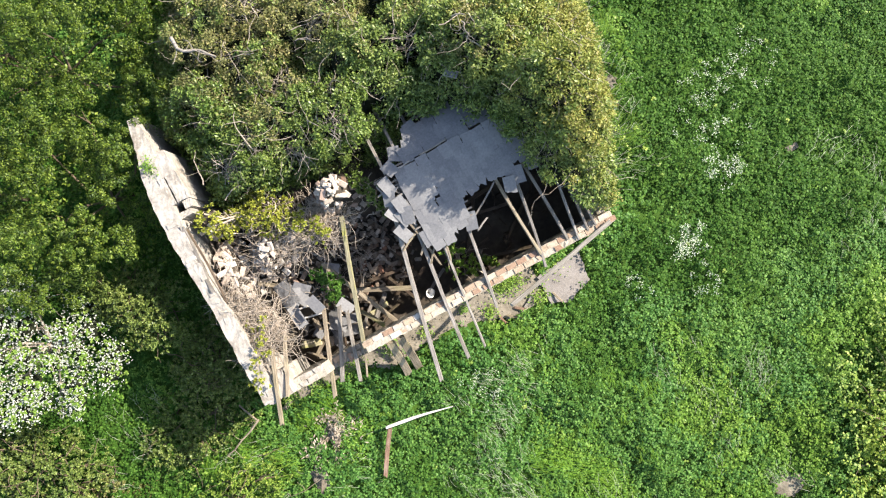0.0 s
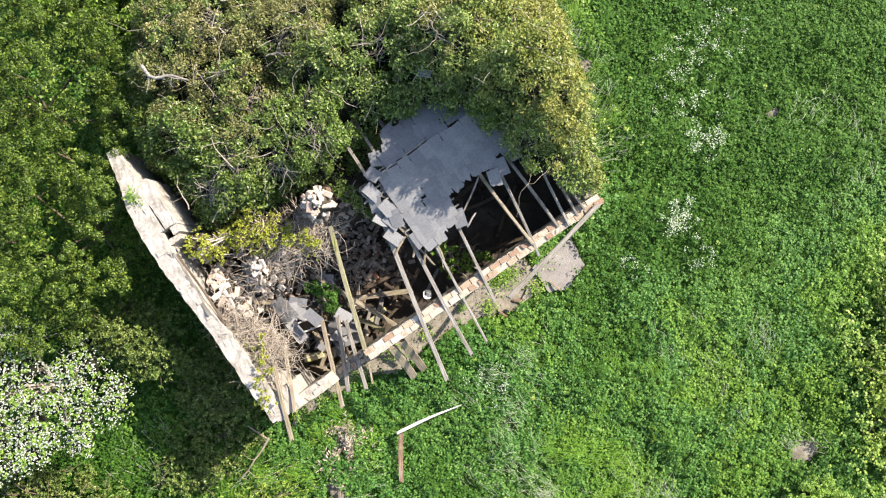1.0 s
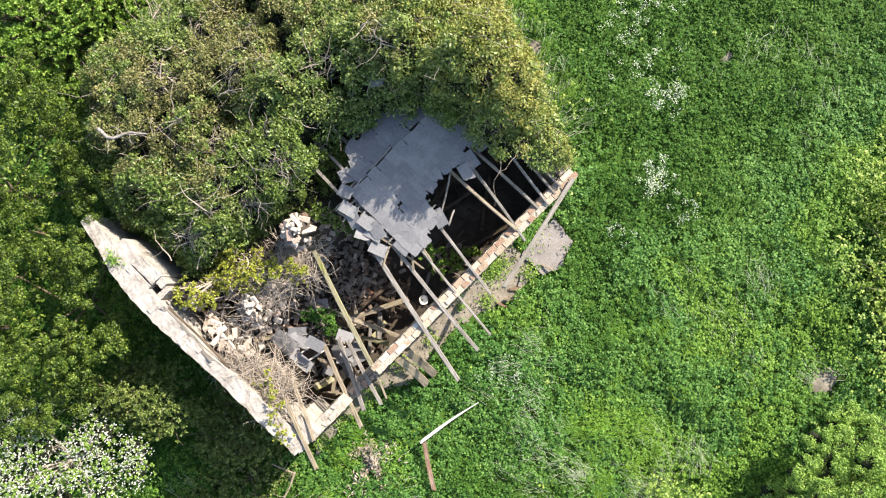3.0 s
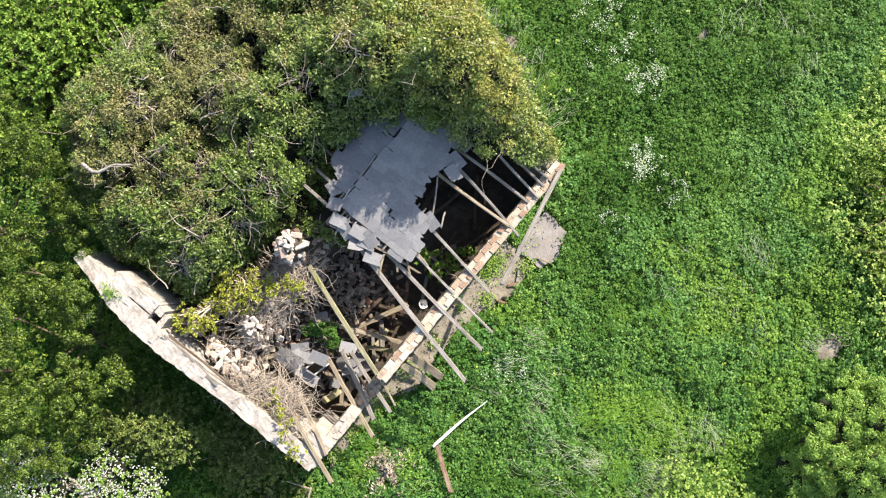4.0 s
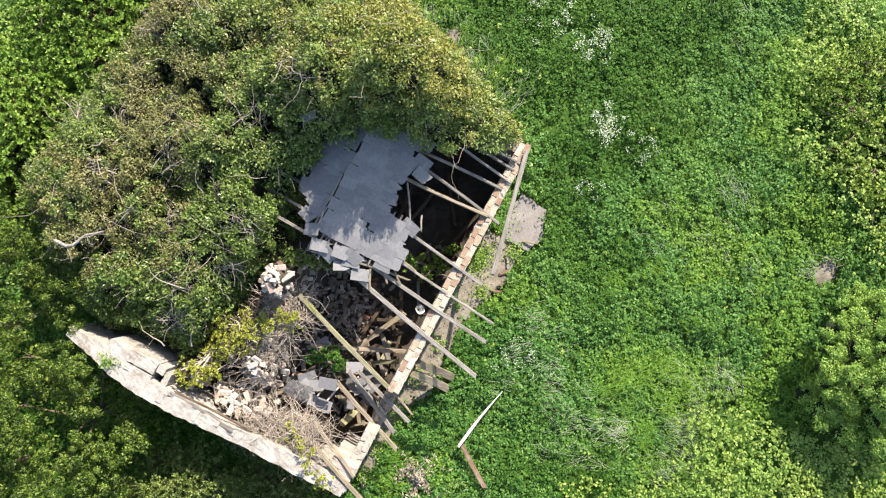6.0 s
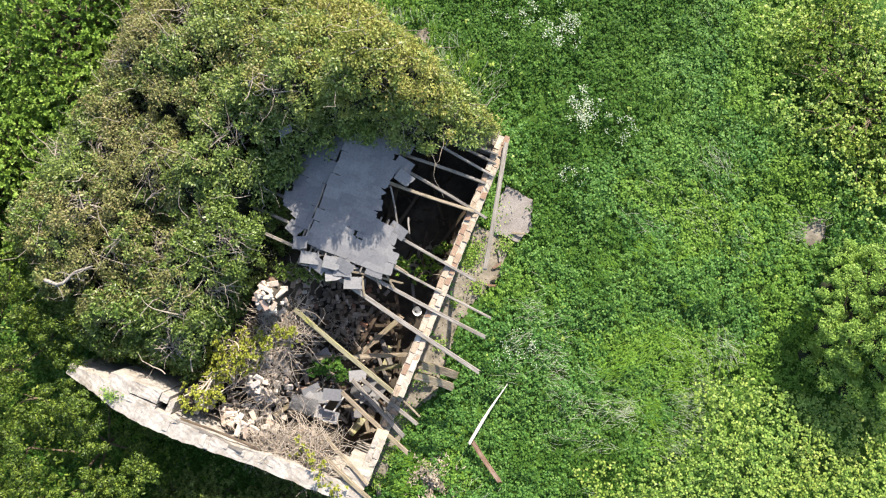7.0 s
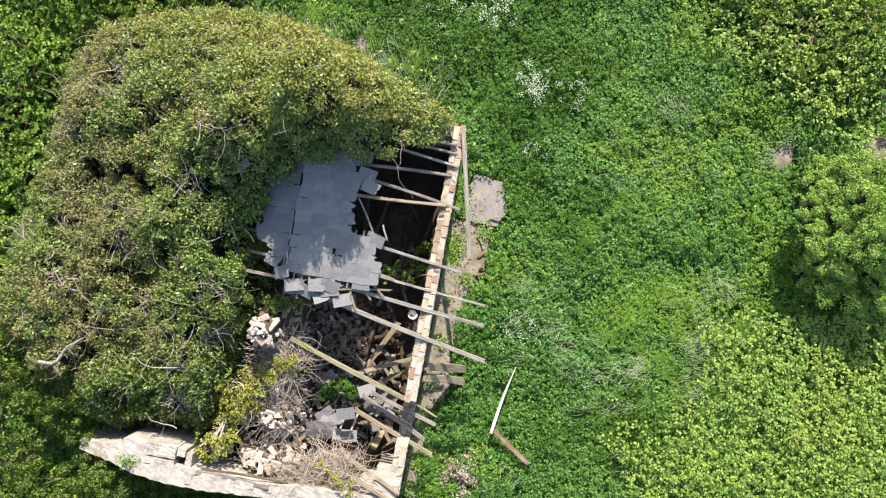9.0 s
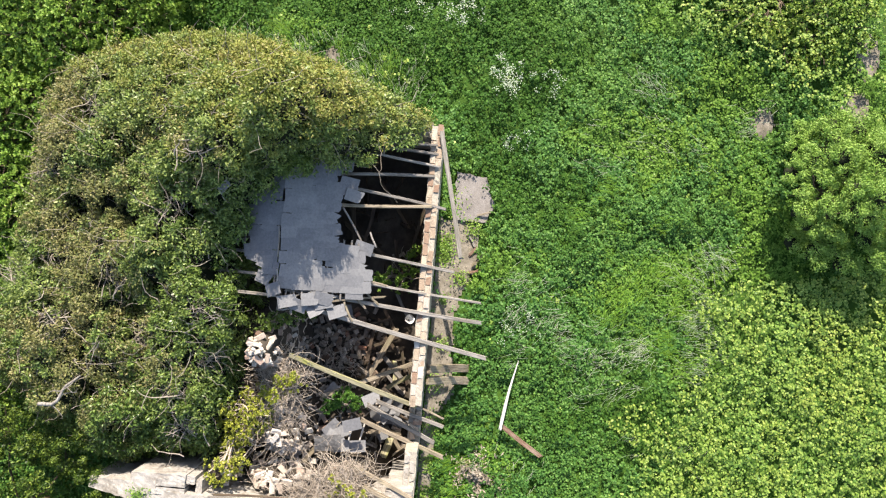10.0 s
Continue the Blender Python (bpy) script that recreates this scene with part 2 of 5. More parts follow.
# Near-black, so that gaps between leaves read as deep shade.
M_GAP_DARK = masonry_material("painted_gap_shade", [(0.3, (0.01, 0.014, 0.006)), (0.7, (0.022, 0.026, 0.011))], 4, fine=14, stain=(0.014, 0.024, 0.007), per_object=False, bump=1.0)
M_CERAMIC, _n, _l, _b = nodes_of("chipped_white_glaze", 0.25, specular=0.5)
_g = _n.new("ShaderNodeNewGeometry")
_k = noise_node(_n, _l, _g.outputs["Position"], 18, 4)
_r = ramp_node(_n, [(0.35, (0.45, 0.42, 0.36)), (0.5, (0.78, 0.77, 0.73))])
_l.new(_k.outputs["Fac"], _r.inputs[0])
_l.new(_r.outputs[0], _b.inputs["Base Color"])


# ---------------------------------------------------------------- builders
def part(name, data, material, parent=None, label="", m=None):
    """Links a bmesh or a mesh as one object, under its thing if there is one."""
    if isinstance(data, bmesh.types.BMesh):
        me = bpy.data.meshes.new(name)
        data.to_mesh(me)
        data.free()
    else:
        me = data
    if material and not me.materials:
        me.materials.append(material)
    ob = new(name, me)
    if parent:
        ob.parent = parent
    if m is not None:
        ob.matrix_basis = m
    return tagged(ob, label) if label else ob


def thing(name, label, category, group="", kind="", at=(0, 0, 0)):
    ob = new(name)
    ob.empty_display_size = 0.1
    ob.location = at
    return tagged(ob, label, category, group, kind)


def array_mesh(name, verts, faces):
    """A mesh from arrays; every face has the same number of corners."""
    me = bpy.data.meshes.new(name)
    k = faces.shape[1]
    me.vertices.add(len(verts))
    me.vertices.foreach_set("co", np.ascontiguousarray(verts, np.float32).ravel())
    me.loops.add(faces.size)
    me.loops.foreach_set("vertex_index", np.ascontiguousarray(faces, np.int32).ravel())
    me.polygons.add(len(faces))
    me.polygons.foreach_set("loop_start", np.arange(0, faces.size, k, dtype=np.int32))
    me.update(calc_edges=True)
    return me


def unit(v):
    return v / np.maximum(np.linalg.norm(v, axis=1, keepdims=True), 1e-9)


def leaf_mesh(name, rng, centres, normals, length, width=0.6, fold=0.25, droop=0.0, axis=None):
    """Pointed leaves, folded along the midrib: four corners and two faces each."""
    n = len(centres)
    size = length * rng.uniform(0.65, 1.3, n)[:, None]
    up = unit(normals)
    if axis is None:
        side = unit(np.cross(up, rng.normal(size=(n, 3))))
        ahead = np.cross(side, up)
    else:
        ahead = unit(axis)
        side = unit(np.cross(ahead, up))
        up = np.cross(side, ahead)
    base = centres - ahead * size * 0.5
    tip = centres + ahead * size * 0.5 - up * size * droop
    lift = up * size * fold * rng.uniform(0.2, 1.0, (n, 1)) * 0.5
    left = centres - side * size * width * 0.5 + lift - ahead * size * 0.08
    right = centres + side * size * width * 0.5 + lift - ahead * size * 0.08
    verts = np.stack([base, right, tip, left], 1).reshape(-1, 3)
    i = np.arange(n)[:, None] * 4
    faces = np.stack([i + [0, 1, 2], i + [0, 2, 3]], 1).reshape(-1, 3)
    return array_mesh(name, verts, faces)


def core_mesh(name, rng, clumps, share=0.7, drop=0.1):
    """Uneven dark lumps, one inside each clump, standing in for the shade between its leaves."""
    bm = bmesh.new()
    bmesh.ops.create_icosphere(bm, subdivisions=2, radius=1)
    ball = np.array([v.co[:] for v in bm.verts])
    tri = np.array([[v.index for v in f.verts] for f in bm.faces])
    bm.free()
    vs = [np.array(q[:3]) - [0, 0, drop] + ball * q[3] * share * rng.uniform(0.75, 1.15, (len(ball), 1)) * [1, 1, 0.8] for q in clumps]
    return array_mesh(name, np.concatenate(vs), np.concatenate([tri + len(ball) * i for i in range(len(clumps))]))


def tube_mesh(name, paths, sides=4):
    """Tapering round stems joined into one mesh. paths: (points, thick radius, thin radius)."""
    vs, fs, base = [], [], 0
    ring = np.arange(sides) * 2 * math.pi / sides
    for pts, r0, r1 in paths:
        pts = np.asarray(pts, float)
        k = len(pts)
        d = unit(np.gradient(pts, axis=0))
        ref = np.where(np.abs(d[:, 2:3]) > 0.9, [[1.0, 0, 0]], [[0, 0, 1.0]])
        a = unit(np.cross(d, ref))
        b = np.cross(d, a)
        rad = np.linspace(r0, r1, k)[:, None, None]
        v = pts[:, None, :] + rad * (np.cos(ring)[None, :, None] * a[:, None, :] + np.sin(ring)[None, :, None] * b[:, None, :])
        vs.append(v.reshape(-1, 3))
        i, j = np.meshgrid(np.arange(k - 1), np.arange(sides), indexing="ij")
        j2 = (j + 1) % sides
        fs.append((np.stack([i * sides + j, i * sides + j2, (i + 1) * sides + j2, (i + 1) * sides + j], -1) + base).reshape(-1, 4))
        base += k * sides
    return array_mesh(name, np.concatenate(vs), np.concatenate(fs))


def wander(rng, start, direction, length, steps=6, crook=0.35):
    pts, d = [np.array(start, float)], np.array(direction, float)
    d /= np.linalg.norm(d)
    for _ in range(steps):
        d = d + rng.normal(size=3) * crook
        d /= np.linalg.norm(d)
        pts.append(pts[-1] + d * length / steps)
    return pts


def plank_mesh(name, length, w, h, seed, ragged=0.04, bend=0.01, taper=1.0):
    """A sawn timber along x with worn edges, a slight warp and broken ends."""
    rng = np.random.default_rng(seed)
    bm = bmesh.new()
    steps = max(4, int(length / 0.22))
    prof = [(-w / 2, -h / 2 + 0.006), (-w / 2 + 0.006, -h / 2), (w / 2 - 0.006, -h / 2), (w / 2, -h / 2 + 0.006),
            (w / 2, h / 2 - 0.006), (w / 2 - 0.006, h / 2), (-w / 2 + 0.006, h / 2), (-w / 2, h / 2 - 0.006)]
    rings = []
    ph = rng.uniform(0, 6)
    for i in range(steps + 1):
        t = i / steps
        s = (1 - rng.uniform(0, 0.06)) * (1 - (1 - taper) * max(0, (t - 0.3) / 0.7))
        oy, oz = bend * math.sin(ph + t * 4), bend * math.cos(ph + t * 3.1)
        ring = []
        for y, z in prof:
            dx = rng.uniform(-ragged, ragged) if i in (0, steps) else 0
            ring.append(bm.verts.new((t * length + dx, y * s + oy, z * s + oz)))
        rings.append(ring)
    for a, b in zip(rings, rings[1:]):
        for j in range(8):
            bm.faces.new((a[j], a[(j + 1) % 8], b[(j + 1) % 8], b[j]))
    bm.faces.new(rings[0][::-1])
    bm.faces.new(rings[-1])
    me = bpy.data.meshes.new(name)
    bm.to_mesh(me)
    bm.free()
    return me


def along(p0, p1, roll=0):
    """The pose that lays local x from p0 towards p1, with z as far up as can be."""
    x = (Vector(p1) - Vector(p0)).normalized()
    y = Vector((0, 0, 1)).cross(x).normalized()
    z = x.cross(y)
    m = Matrix((x, y, z)).transposed().to_4x4()
    return Matrix.Translation(p0) @ m @ pose(0, 0, 0, roll)


COUNT = [100]


def timber(name, p0, p1, w, h, material, label, category="timber", group="", roll=0, ragged=0.04, parent=None, bend=0.01, taper=1.0):
    COUNT[0] += 1
    length = (Vector(p1) - Vector(p0)).length
    ob = part(name, plank_mesh(name, length, w, h, COUNT[0], ragged, bend, taper), material, parent, m=along(p0, p1, roll))
    if parent is None:
        tagged(ob, label, category, group)
    return ob


def brick_mesh(name, l=0.215, w=0.102, h=0.065, seed=0, broken=False):
    rng = np.random.default_rng(seed)
    bm = bmesh.new()
    bmesh.ops.create_cube(bm, size=1)
    for v in bm.verts:
        v.co = Vector((v.co.x * l, v.co.y * w, v.co.z * h))
        if broken and v.co.x > 0:
            v.co.x -= rng.uniform(0.02, 0.1)
    bmesh.ops.bevel(bm, geom=bm.edges[:], offset=0.007, segments=1, affect="EDGES")
    for v in bm.verts:
        v.co += Vector(rng.normal(size=3) * 0.0022)
    me = bpy.data.meshes.new(name)
    bm.to_mesh(me)
    bm.free()
    return me




# ---------------------------------------------------------------- ground
STRIP = [(-0.4, -0.12), (-0.45, -0.4), (0.1, -0.48), (0.5, -0.45), (1.5, -0.5), (2.1, -0.8), (2.9, -0.75), (3.1, -0.72), (3.8, -0.68), (4.4, -0.95), (4.95, -1.08), (5.45, -1.12), (5.85, -1.1), (5.95, -0.5), (6.0, -0.12)]
SLAB = [(5.9, -0.52), (7.0, -0.45), (6.92, -1.14), (6.3, -1.36), (5.88, -1.22)]
BARE = [(8.7, -7.3, 0.36, 0.26), (12.4, -0.66, 0.16, 0.12), (10.4, -9.6, 0.5, 0.3), (9.2, -9.4, 0.4, 0.3), (0.2, -1.5, 0.22, 0.3), (9.4, 2.6, 0.25, 0.2), (-0.5, -2.2, 0.2, 0.3)]
CENTRE, REACH = (4.4, 0.1), 11.9


def ground_z(x, y):
    return 0.10 * (fbm(x, y, 4.0, 11, 3) - 0.5) * np.clip((np.hypot(x - 3.7, y - 2.9) - 4.6) / 2, 0, 1)


axis = np.concatenate([[-900, -300, -120, -60, -35, -24], np.linspace(-18, 26, 133), [32, 45, 70, 130, 300, 900]])
gx, gy = np.meshgrid(axis, axis - 4, indexing="ij")
gv = np.stack([gx, gy, ground_z(gx, gy)], -1).reshape(-1, 3)
k = len(axis)
gi, gj = np.meshgrid(np.arange(k - 1), np.arange(k - 1), indexing="ij")
gf = np.stack([gi * k + gj, (gi + 1) * k + gj, (gi + 1) * k + gj + 1, gi * k + gj + 1], -1).reshape(-1, 4)
tagged(part("ground", array_mesh("ground", gv, gf), M_GROUND), "overgrown dark soil under nettles and brambles", "ground", kind="structure")


def ragged_sheet(name, poly, material, z, label, step=0.07, ragged=0.1, seed=3, thick=0.0):
    """A low uneven sheet with a broken outline."""
    px, py = [p[0] for p in poly], [p[1] for p in poly]
    xs, ys = np.arange(min(px) - 0.1, max(px) + 0.1, step), np.arange(min(py) - 0.1, max(py) + 0.1, step)
    X, Y = np.meshgrid(xs, ys, indexing="ij")
    d = edge_distance(X, Y, poly) * np.where(inside(X, Y, poly), 1, -1) + ragged * (fbm(X, Y, 0.35, seed) - 0.5) * 2
    Zs = z + 0.03 * fbm(X, Y, 0.25, seed + 5) - 0.05 * np.clip(1 - d / 0.08, 0, 1)
    idx = -np.ones(X.shape, int)
    keep = d > -0.01
    idx[keep] = np.arange(keep.sum())
    a, b, c, e = idx[:-1, :-1], idx[1:, :-1], idx[1:, 1:], idx[:-1, 1:]
    ok = (a >= 0) & (b >= 0) & (c >= 0) & (e >= 0)
    return tagged(part(name, array_mesh(name, np.stack([X[keep], Y[keep], Zs[keep]], -1), np.stack([a[ok], b[ok], c[ok], e[ok]], -1)), material), label, "ground", kind="structure")


ragged_sheet("bare_earth_strip", STRIP, M_DUST, 0.03, "pale lime dust and trodden earth beside the brick wall")
for bx, by, ra, rb in BARE:
    ring = [(bx + ra * 1.1 * math.cos(a), by + rb * 1.1 * math.sin(a)) for a in np.arange(0, 6.28, 0.5)]
    ragged_sheet("bare_earth_patch", ring, M_DUST, 0.05, "bare patch of dry brown earth among the nettles", ragged=0.08, seed=int(bx * 10) + 40)

bm = bmesh.new()
lo, hi = [], []
outline = []
rng = np.random.default_rng(5)
for (x0, y0), (x1, y1) in zip(SLAB, SLAB[1:] + SLAB[:1]):
    for t in np.arange(0, 1, 0.125):
        outline.append((x0 + (x1 - x0) * t + rng.normal() * 0.018, y0 + (y1 - y0) * t + rng.normal() * 0.018))
for x, y in outline:
    hi.append(bm.verts.new((x, y, 0.11)))
    lo.append(bm.verts.new((x, y, -0.05)))
bm.faces.new(hi)
for i in range(len(hi)):
    j = (i + 1) % len(hi)
    bm.faces.new((hi[j], hi[i], lo[i], lo[j]))
bmesh.ops.recalc_face_normals(bm, faces=bm.faces[:])
tagged(part("concrete_slab", bm, M_CONCRETE), "broken grey concrete slab at the foot of the wall", "slab", kind="structure")

# ---------------------------------------------------------------- inside floor
HEAPS = [(0.42, 2.5, 2.28, 0.42, 0.8), (1.3, 2.5, 2.16, 0.62, 0.6), (2.98, 2.9, 3.05, 0.5, 0.42), (2.1, 2.7, 2.3, 0.7, 0.5), (2.9, 1.75, 0.45, 0.9, 0.75), (1.35, 1.5, 1.3, 0.65, 0.6), (0.42, 1.35, 2.1, 0.42, 0.75), (1.5, 0.6, 0.5, 0.8, 0.55), (5.2, 1.0, 0.25, 1.0, 0.5), (1.9, 3.45, 1.9, 1.5, 0.55), (0.62, 3.55, 2.72, 0.36, 0.36), (3.3, 3.3, 1.9, 0.6, 0.5)]


def floor_z(x, y):
    z = np.zeros_like(x)
    for hx, hy, amp, sx, sy in HEAPS:
        z = np.maximum(z, amp * np.exp(-(np.abs(x - hx) / sx) ** 3 - (np.abs(y - hy) / sy) ** 3))
    return 0.06 + z + (0.12 + 0.1 * np.clip(z, 0, 1)) * fbm(x, y, 0.3, 21)


xs, ys = np.linspace(0.12, 7.5, 92), np.linspace(0.05, 5.9, 74)
X, Y = np.meshgrid(xs, ys, indexing="ij")
i, j = np.meshgrid(np.arange(91), np.arange(73), indexing="ij")
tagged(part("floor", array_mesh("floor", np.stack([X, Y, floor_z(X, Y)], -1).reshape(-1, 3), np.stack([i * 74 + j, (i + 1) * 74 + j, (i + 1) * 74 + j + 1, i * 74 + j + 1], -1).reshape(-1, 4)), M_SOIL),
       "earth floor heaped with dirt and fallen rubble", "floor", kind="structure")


# ---------------------------------------------------------------- walls
def wall_mesh(name, length, thick, top, step=0.12, seed=1, rough=0.012):
    """A wall along x from 0 to length, y from 0 to thick, with an uneven top given by top(x)."""
    rng = np.random.default_rng(seed)
    nx, nz, ny = int(length / step) + 1, 16, 4
    bm = bmesh.new()
    cols = []
    for i in range(nx + 1):
        x = length * i / nx
        h = top(x)
        loop = [(0, h * t / nz) for t in range(nz)] + [(thick * t / ny, h) for t in range(ny)] + [(thick, h * t / nz) for t in range(nz, -1, -1)]
        cols.append([bm.verts.new((x + rng.normal() * rough * 0.5, y + rng.normal() * rough, z + (rng.normal() * rough if z > 0 else -0.1))) for y, z in loop])
    for a, b in zip(cols, cols[1:]):
        for p in range(len(a) - 1):
            bm.faces.new((a[p], a[p + 1], b[p + 1], b[p]))
    bm.faces.new(cols[0])
    bm.faces.new(cols[-1][::-1])
    bmesh.ops.recalc_face_normals(bm, faces=bm.faces[:])
    return bm


def gable_top(y):
    z = np.interp(y, [0, 0.3, 0.5, 2.0, 3.4, 4.7, 5.1, 5.95], [2.62, 2.62, 2.66, 2.78, 3.05, 3.0, 2.8, 2.55])
    return float(z + 0.018 * math.floor(4 * value_noise(np.array([y * 3.3]), np.array([0.5]), 9)[0]) - 0.03)


def gable_mesh(seed=4):
    """The gable along y, its two faces not quite straight, with a worn, uneven top."""
    rng = np.random.default_rng(seed)
    west = lambda y: np.interp(y, [0, 1, 2, 4.2, 4.95, 5.6, 6.04], [-0.09, -0.1, -0.1, -0.09, -0.03, 0.03, 0.07])
    east = lambda y: np.interp(y, [0, 1, 1.8, 2.6, 3.7, 5.3, 6.0], [0.26, 0.23, 0.21, 0.17, 0.25, 0.34, 0.27])
    bm = bmesh.new()
    cols = []
    for y in np.arange(0, 6.05, 0.1):
        h, w, e = gable_top(y), west(y), east(y)
        nick = 0.03 * value_noise(np.array([y * 4.0]), np.array([3.5]), 14)[0]
        loop = [(w, h * k / 14) for k in range(14)] + [(w + nick + (e - w - nick) * k / 6, h) for k in range(6)] + [(e, h * k / 14) for k in range(14, -1, -1)]
        cols.append([bm.verts.new((x + rng.normal() * 0.006, y + rng.normal() * 0.004, z + (rng.normal() * 0.003 if z > 0 else -0.1))) for x, z in loop])
    for a, b in zip(cols, cols[1:]):
        for p in range(len(a) - 1):
            bm.faces.new((a[p], b[p], b[p + 1], a[p + 1]))
    bm.faces.new(cols[0])
    bm.faces.new(cols[-1][::-1])
    bmesh.ops.recalc_face_normals(bm, faces=bm.faces[:])
    return bm


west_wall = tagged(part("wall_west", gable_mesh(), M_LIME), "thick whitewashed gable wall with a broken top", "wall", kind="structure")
tagged(part("wall_south", wall_mesh("wall_south", 7.35, 0.235, lambda x: 1.45 if 0.97 < x < 1.83 else 2.175, 0.06, 6, 0.005), M_MORTAR, m=pose(0.2, -0.13, 0)), "low brick front wall left standing, limewashed in places", "wall", kind="structure")
tagged(part("wall_east", wall_mesh("wall_east", 5.7, 0.3, lambda x: 1.5 + 0.9 * max(0, 1 - abs(x - 2.6) / 2.2), 0.3, 7), M_MORTAR, m=pose(7.75, 0.11, 0, 0, 0, 90)), "brick end wall hidden under ivy", "wall", kind="structure")
tagged(part("wall_north", wall_mesh("wall_north", 6.4, 0.3, lambda x: 2.1, 0.3, 8), M_MORTAR, m=pose(1.03, 5.65, 0)), "brick back wall hidden under ivy", "wall", kind="structure")

bm = wall_mesh("corner_pier", 0.26, 0.5, lambda x: 2.56, 0.05, 12, 0.008)
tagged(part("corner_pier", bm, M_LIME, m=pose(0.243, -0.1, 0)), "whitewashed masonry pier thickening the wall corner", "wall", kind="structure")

# chimney breast against the gable, with an open flue and missing stones
breast = thing("chimney_breast", "broken whitewashed chimney stump with an open flue", "chimney")
for name, x0, x1, y0, y1, z0, z1, seed in (
        ("flue_side", 0.2, 0.5, 3.74, 3.85, 0, 2.93, 2), ("flue_side", 0.2, 0.345, 4.02, 4.55, 0, 3.03, 3), ("flue_side", 0.375, 0.6, 4.02, 4.55, 0, 3.04, 7), ("flue_back", 0.15, 0.22, 3.853, 4.017, 0, 3.0, 1),
        ("flue_front", 0.43, 0.58, 3.853, 4.017, 0, 2.99, 5), ("chimney_shoulder", 0.2, 0.58, 4.553, 5.02, 0, 3.02, 4)):
    rr = np.random.default_rng(seed)
    bm = bmesh.new()
    bmesh.ops.create_cube(bm, size=1)
    bmesh.ops.subdivide_edges(bm, edges=bm.edges[:], cuts=5, use_grid_fill=True)
    for v in bm.verts:
        v.co = Vector((x0 + (v.co.x + 0.5) * (x1 - x0), y0 + (v.co.y + 0.5) * (y1 - y0), z0 + (v.co.z + 0.5) * (z1 - z0))) + Vector(rr.normal(size=3) * 0.005)
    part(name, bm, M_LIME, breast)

# ---------------------------------------------------------------- timbers of the roof and the ruin
RISE = 0.36


def roof_z(y):
    return 2.2 + RISE * y


def rafter(x0, y0, x1, y1, w=0.075, h=0.1, mat=M_WOOD_GREY, top=2.5, label="bare grey rafter resting on the brick wall"):
    """A rafter in the plane of the front slope, through two places and on up to the ridge."""
    xt = x0 + (x1 - x0) * (top - y0) / (y1 - y0)
    timber("rafter", (x0, y0, roof_z(y0)), (xt, top, roof_z(top)), w, h, mat, label, "rafter", "bare roof rafters", bend=0.022)


rafter(3.02, -1.33, 3.57, 0.99, 0.085, mat=M_WOOD_GREY)
rafter(3.75, -1.19, 3.97, 1.08, 0.075, mat=M_WOOD_GREY)
rafter(4.15, -1.14, 4.30, 0.85, 0.05, 0.08)
rafter(4.68, -0.55, 4.92, 1.09, 0.06, 0.08)
rafter(5.91, -0.29, 6.12, 1.46, 0.055, 0.08)
rafter(5.93, 0.02, 5.8, 1.58, 0.06, 0.09, M_WOOD)
rafter(6.53, 0.0, 6.42, 1.15, 0.055, 0.08)
rafter(6.72, -0.1, 6.8, 0.6, 0.045, 0.08, top=1.6)
rafter(6.98, -0.1, 6.97, 0.58, 0.05, 0.08, top=1.6)
rafter(7.14, 0.02, 7.12, 0.6, 0.045, 0.08, top=1.6)
rafter(4.83, 1.6, 4.83, 2.0, 0.06, 0.08, label="bare grey rafter under the slates")
timber("ridge_beam", (3.75, 2.6, 3.06), (7.4, 2.64, 3.06), 0.05, 0.16, M_WOOD_GREY, "grey ridge beam carrying the last slates", "beam")
for bx in (4.0, 4.35, 4.75, 5.15, 5.55, 5.95, 6.35):
    timber("rafter", (bx, 2.66, 3.1), (bx + 0.05, 5.75, 3.1 - RISE * 3.09), 0.06, 0.09, M_WOOD_GREY, "grey rafter of the back slope under ivy", "rafter", "back slope rafters")
GREY, FALLEN = "fallen grey rafter lying across the brick wall", "fallen rafters"
timber("fallen_rafter", (0.04, -0.53, 2.63), (0.55, 0.82, 2.64), 0.07, 0.09, M_WOOD, "fallen pale rafter lying across the wall corner", "rafter", FALLEN)
timber("fallen_rafter", (0.38, -0.1, 2.6), (0.84, 0.91, 2.5), 0.07, 0.07, M_WOOD, "fallen pale rafter lying across the wall corner", "rafter", FALLEN)
timber("fallen_rafter", (0.91, -0.64, 1.4), (1.62, 1.04, 1.78), 0.08, 0.09, M_WOOD, "fallen brown rafter with lichen across the wall", "rafter", FALLEN)
timber("fallen_rafter", (1.2, -0.43, 1.46), (1.92, 0.95, 1.72), 0.085, 0.08, M_WOOD_GREY, GREY, "rafter", FALLEN)
timber("fallen_rafter", (1.53, -0.6, 1.44), (2.0, 0.79, 1.66), 0.075, 0.08, M_WOOD_GREY, GREY, "rafter", FALLEN)
timber("fallen_rafter", (1.99, -0.02, 1.95), (2.88, 2.42, 2.6), 0.085, 0.09, M_WOOD_LICHEN, "long fallen rafter green with lichen on rubble", "rafter", FALLEN)
timber("broken_board", (1.93, -0.02, 1.55), (1.7, -0.6, 1.42), 0.04, 0.03, M_WOOD, "thin broken board lying on the window sill", "board", "broken boards")
timber("fallen_beam", (2.28, 1.08, 0.95), (3.42, 0.55, 0.95), 0.11, 0.1, M_WOOD, "broken brown beam wedged across the rubble", "beam")
timber("fallen_beam", (2.0, 1.9, 1.72), (2.72, 0.15, 1.2), 0.09, 0.08, M_WOOD, "long lichened beam leaning across the rubble", "beam")
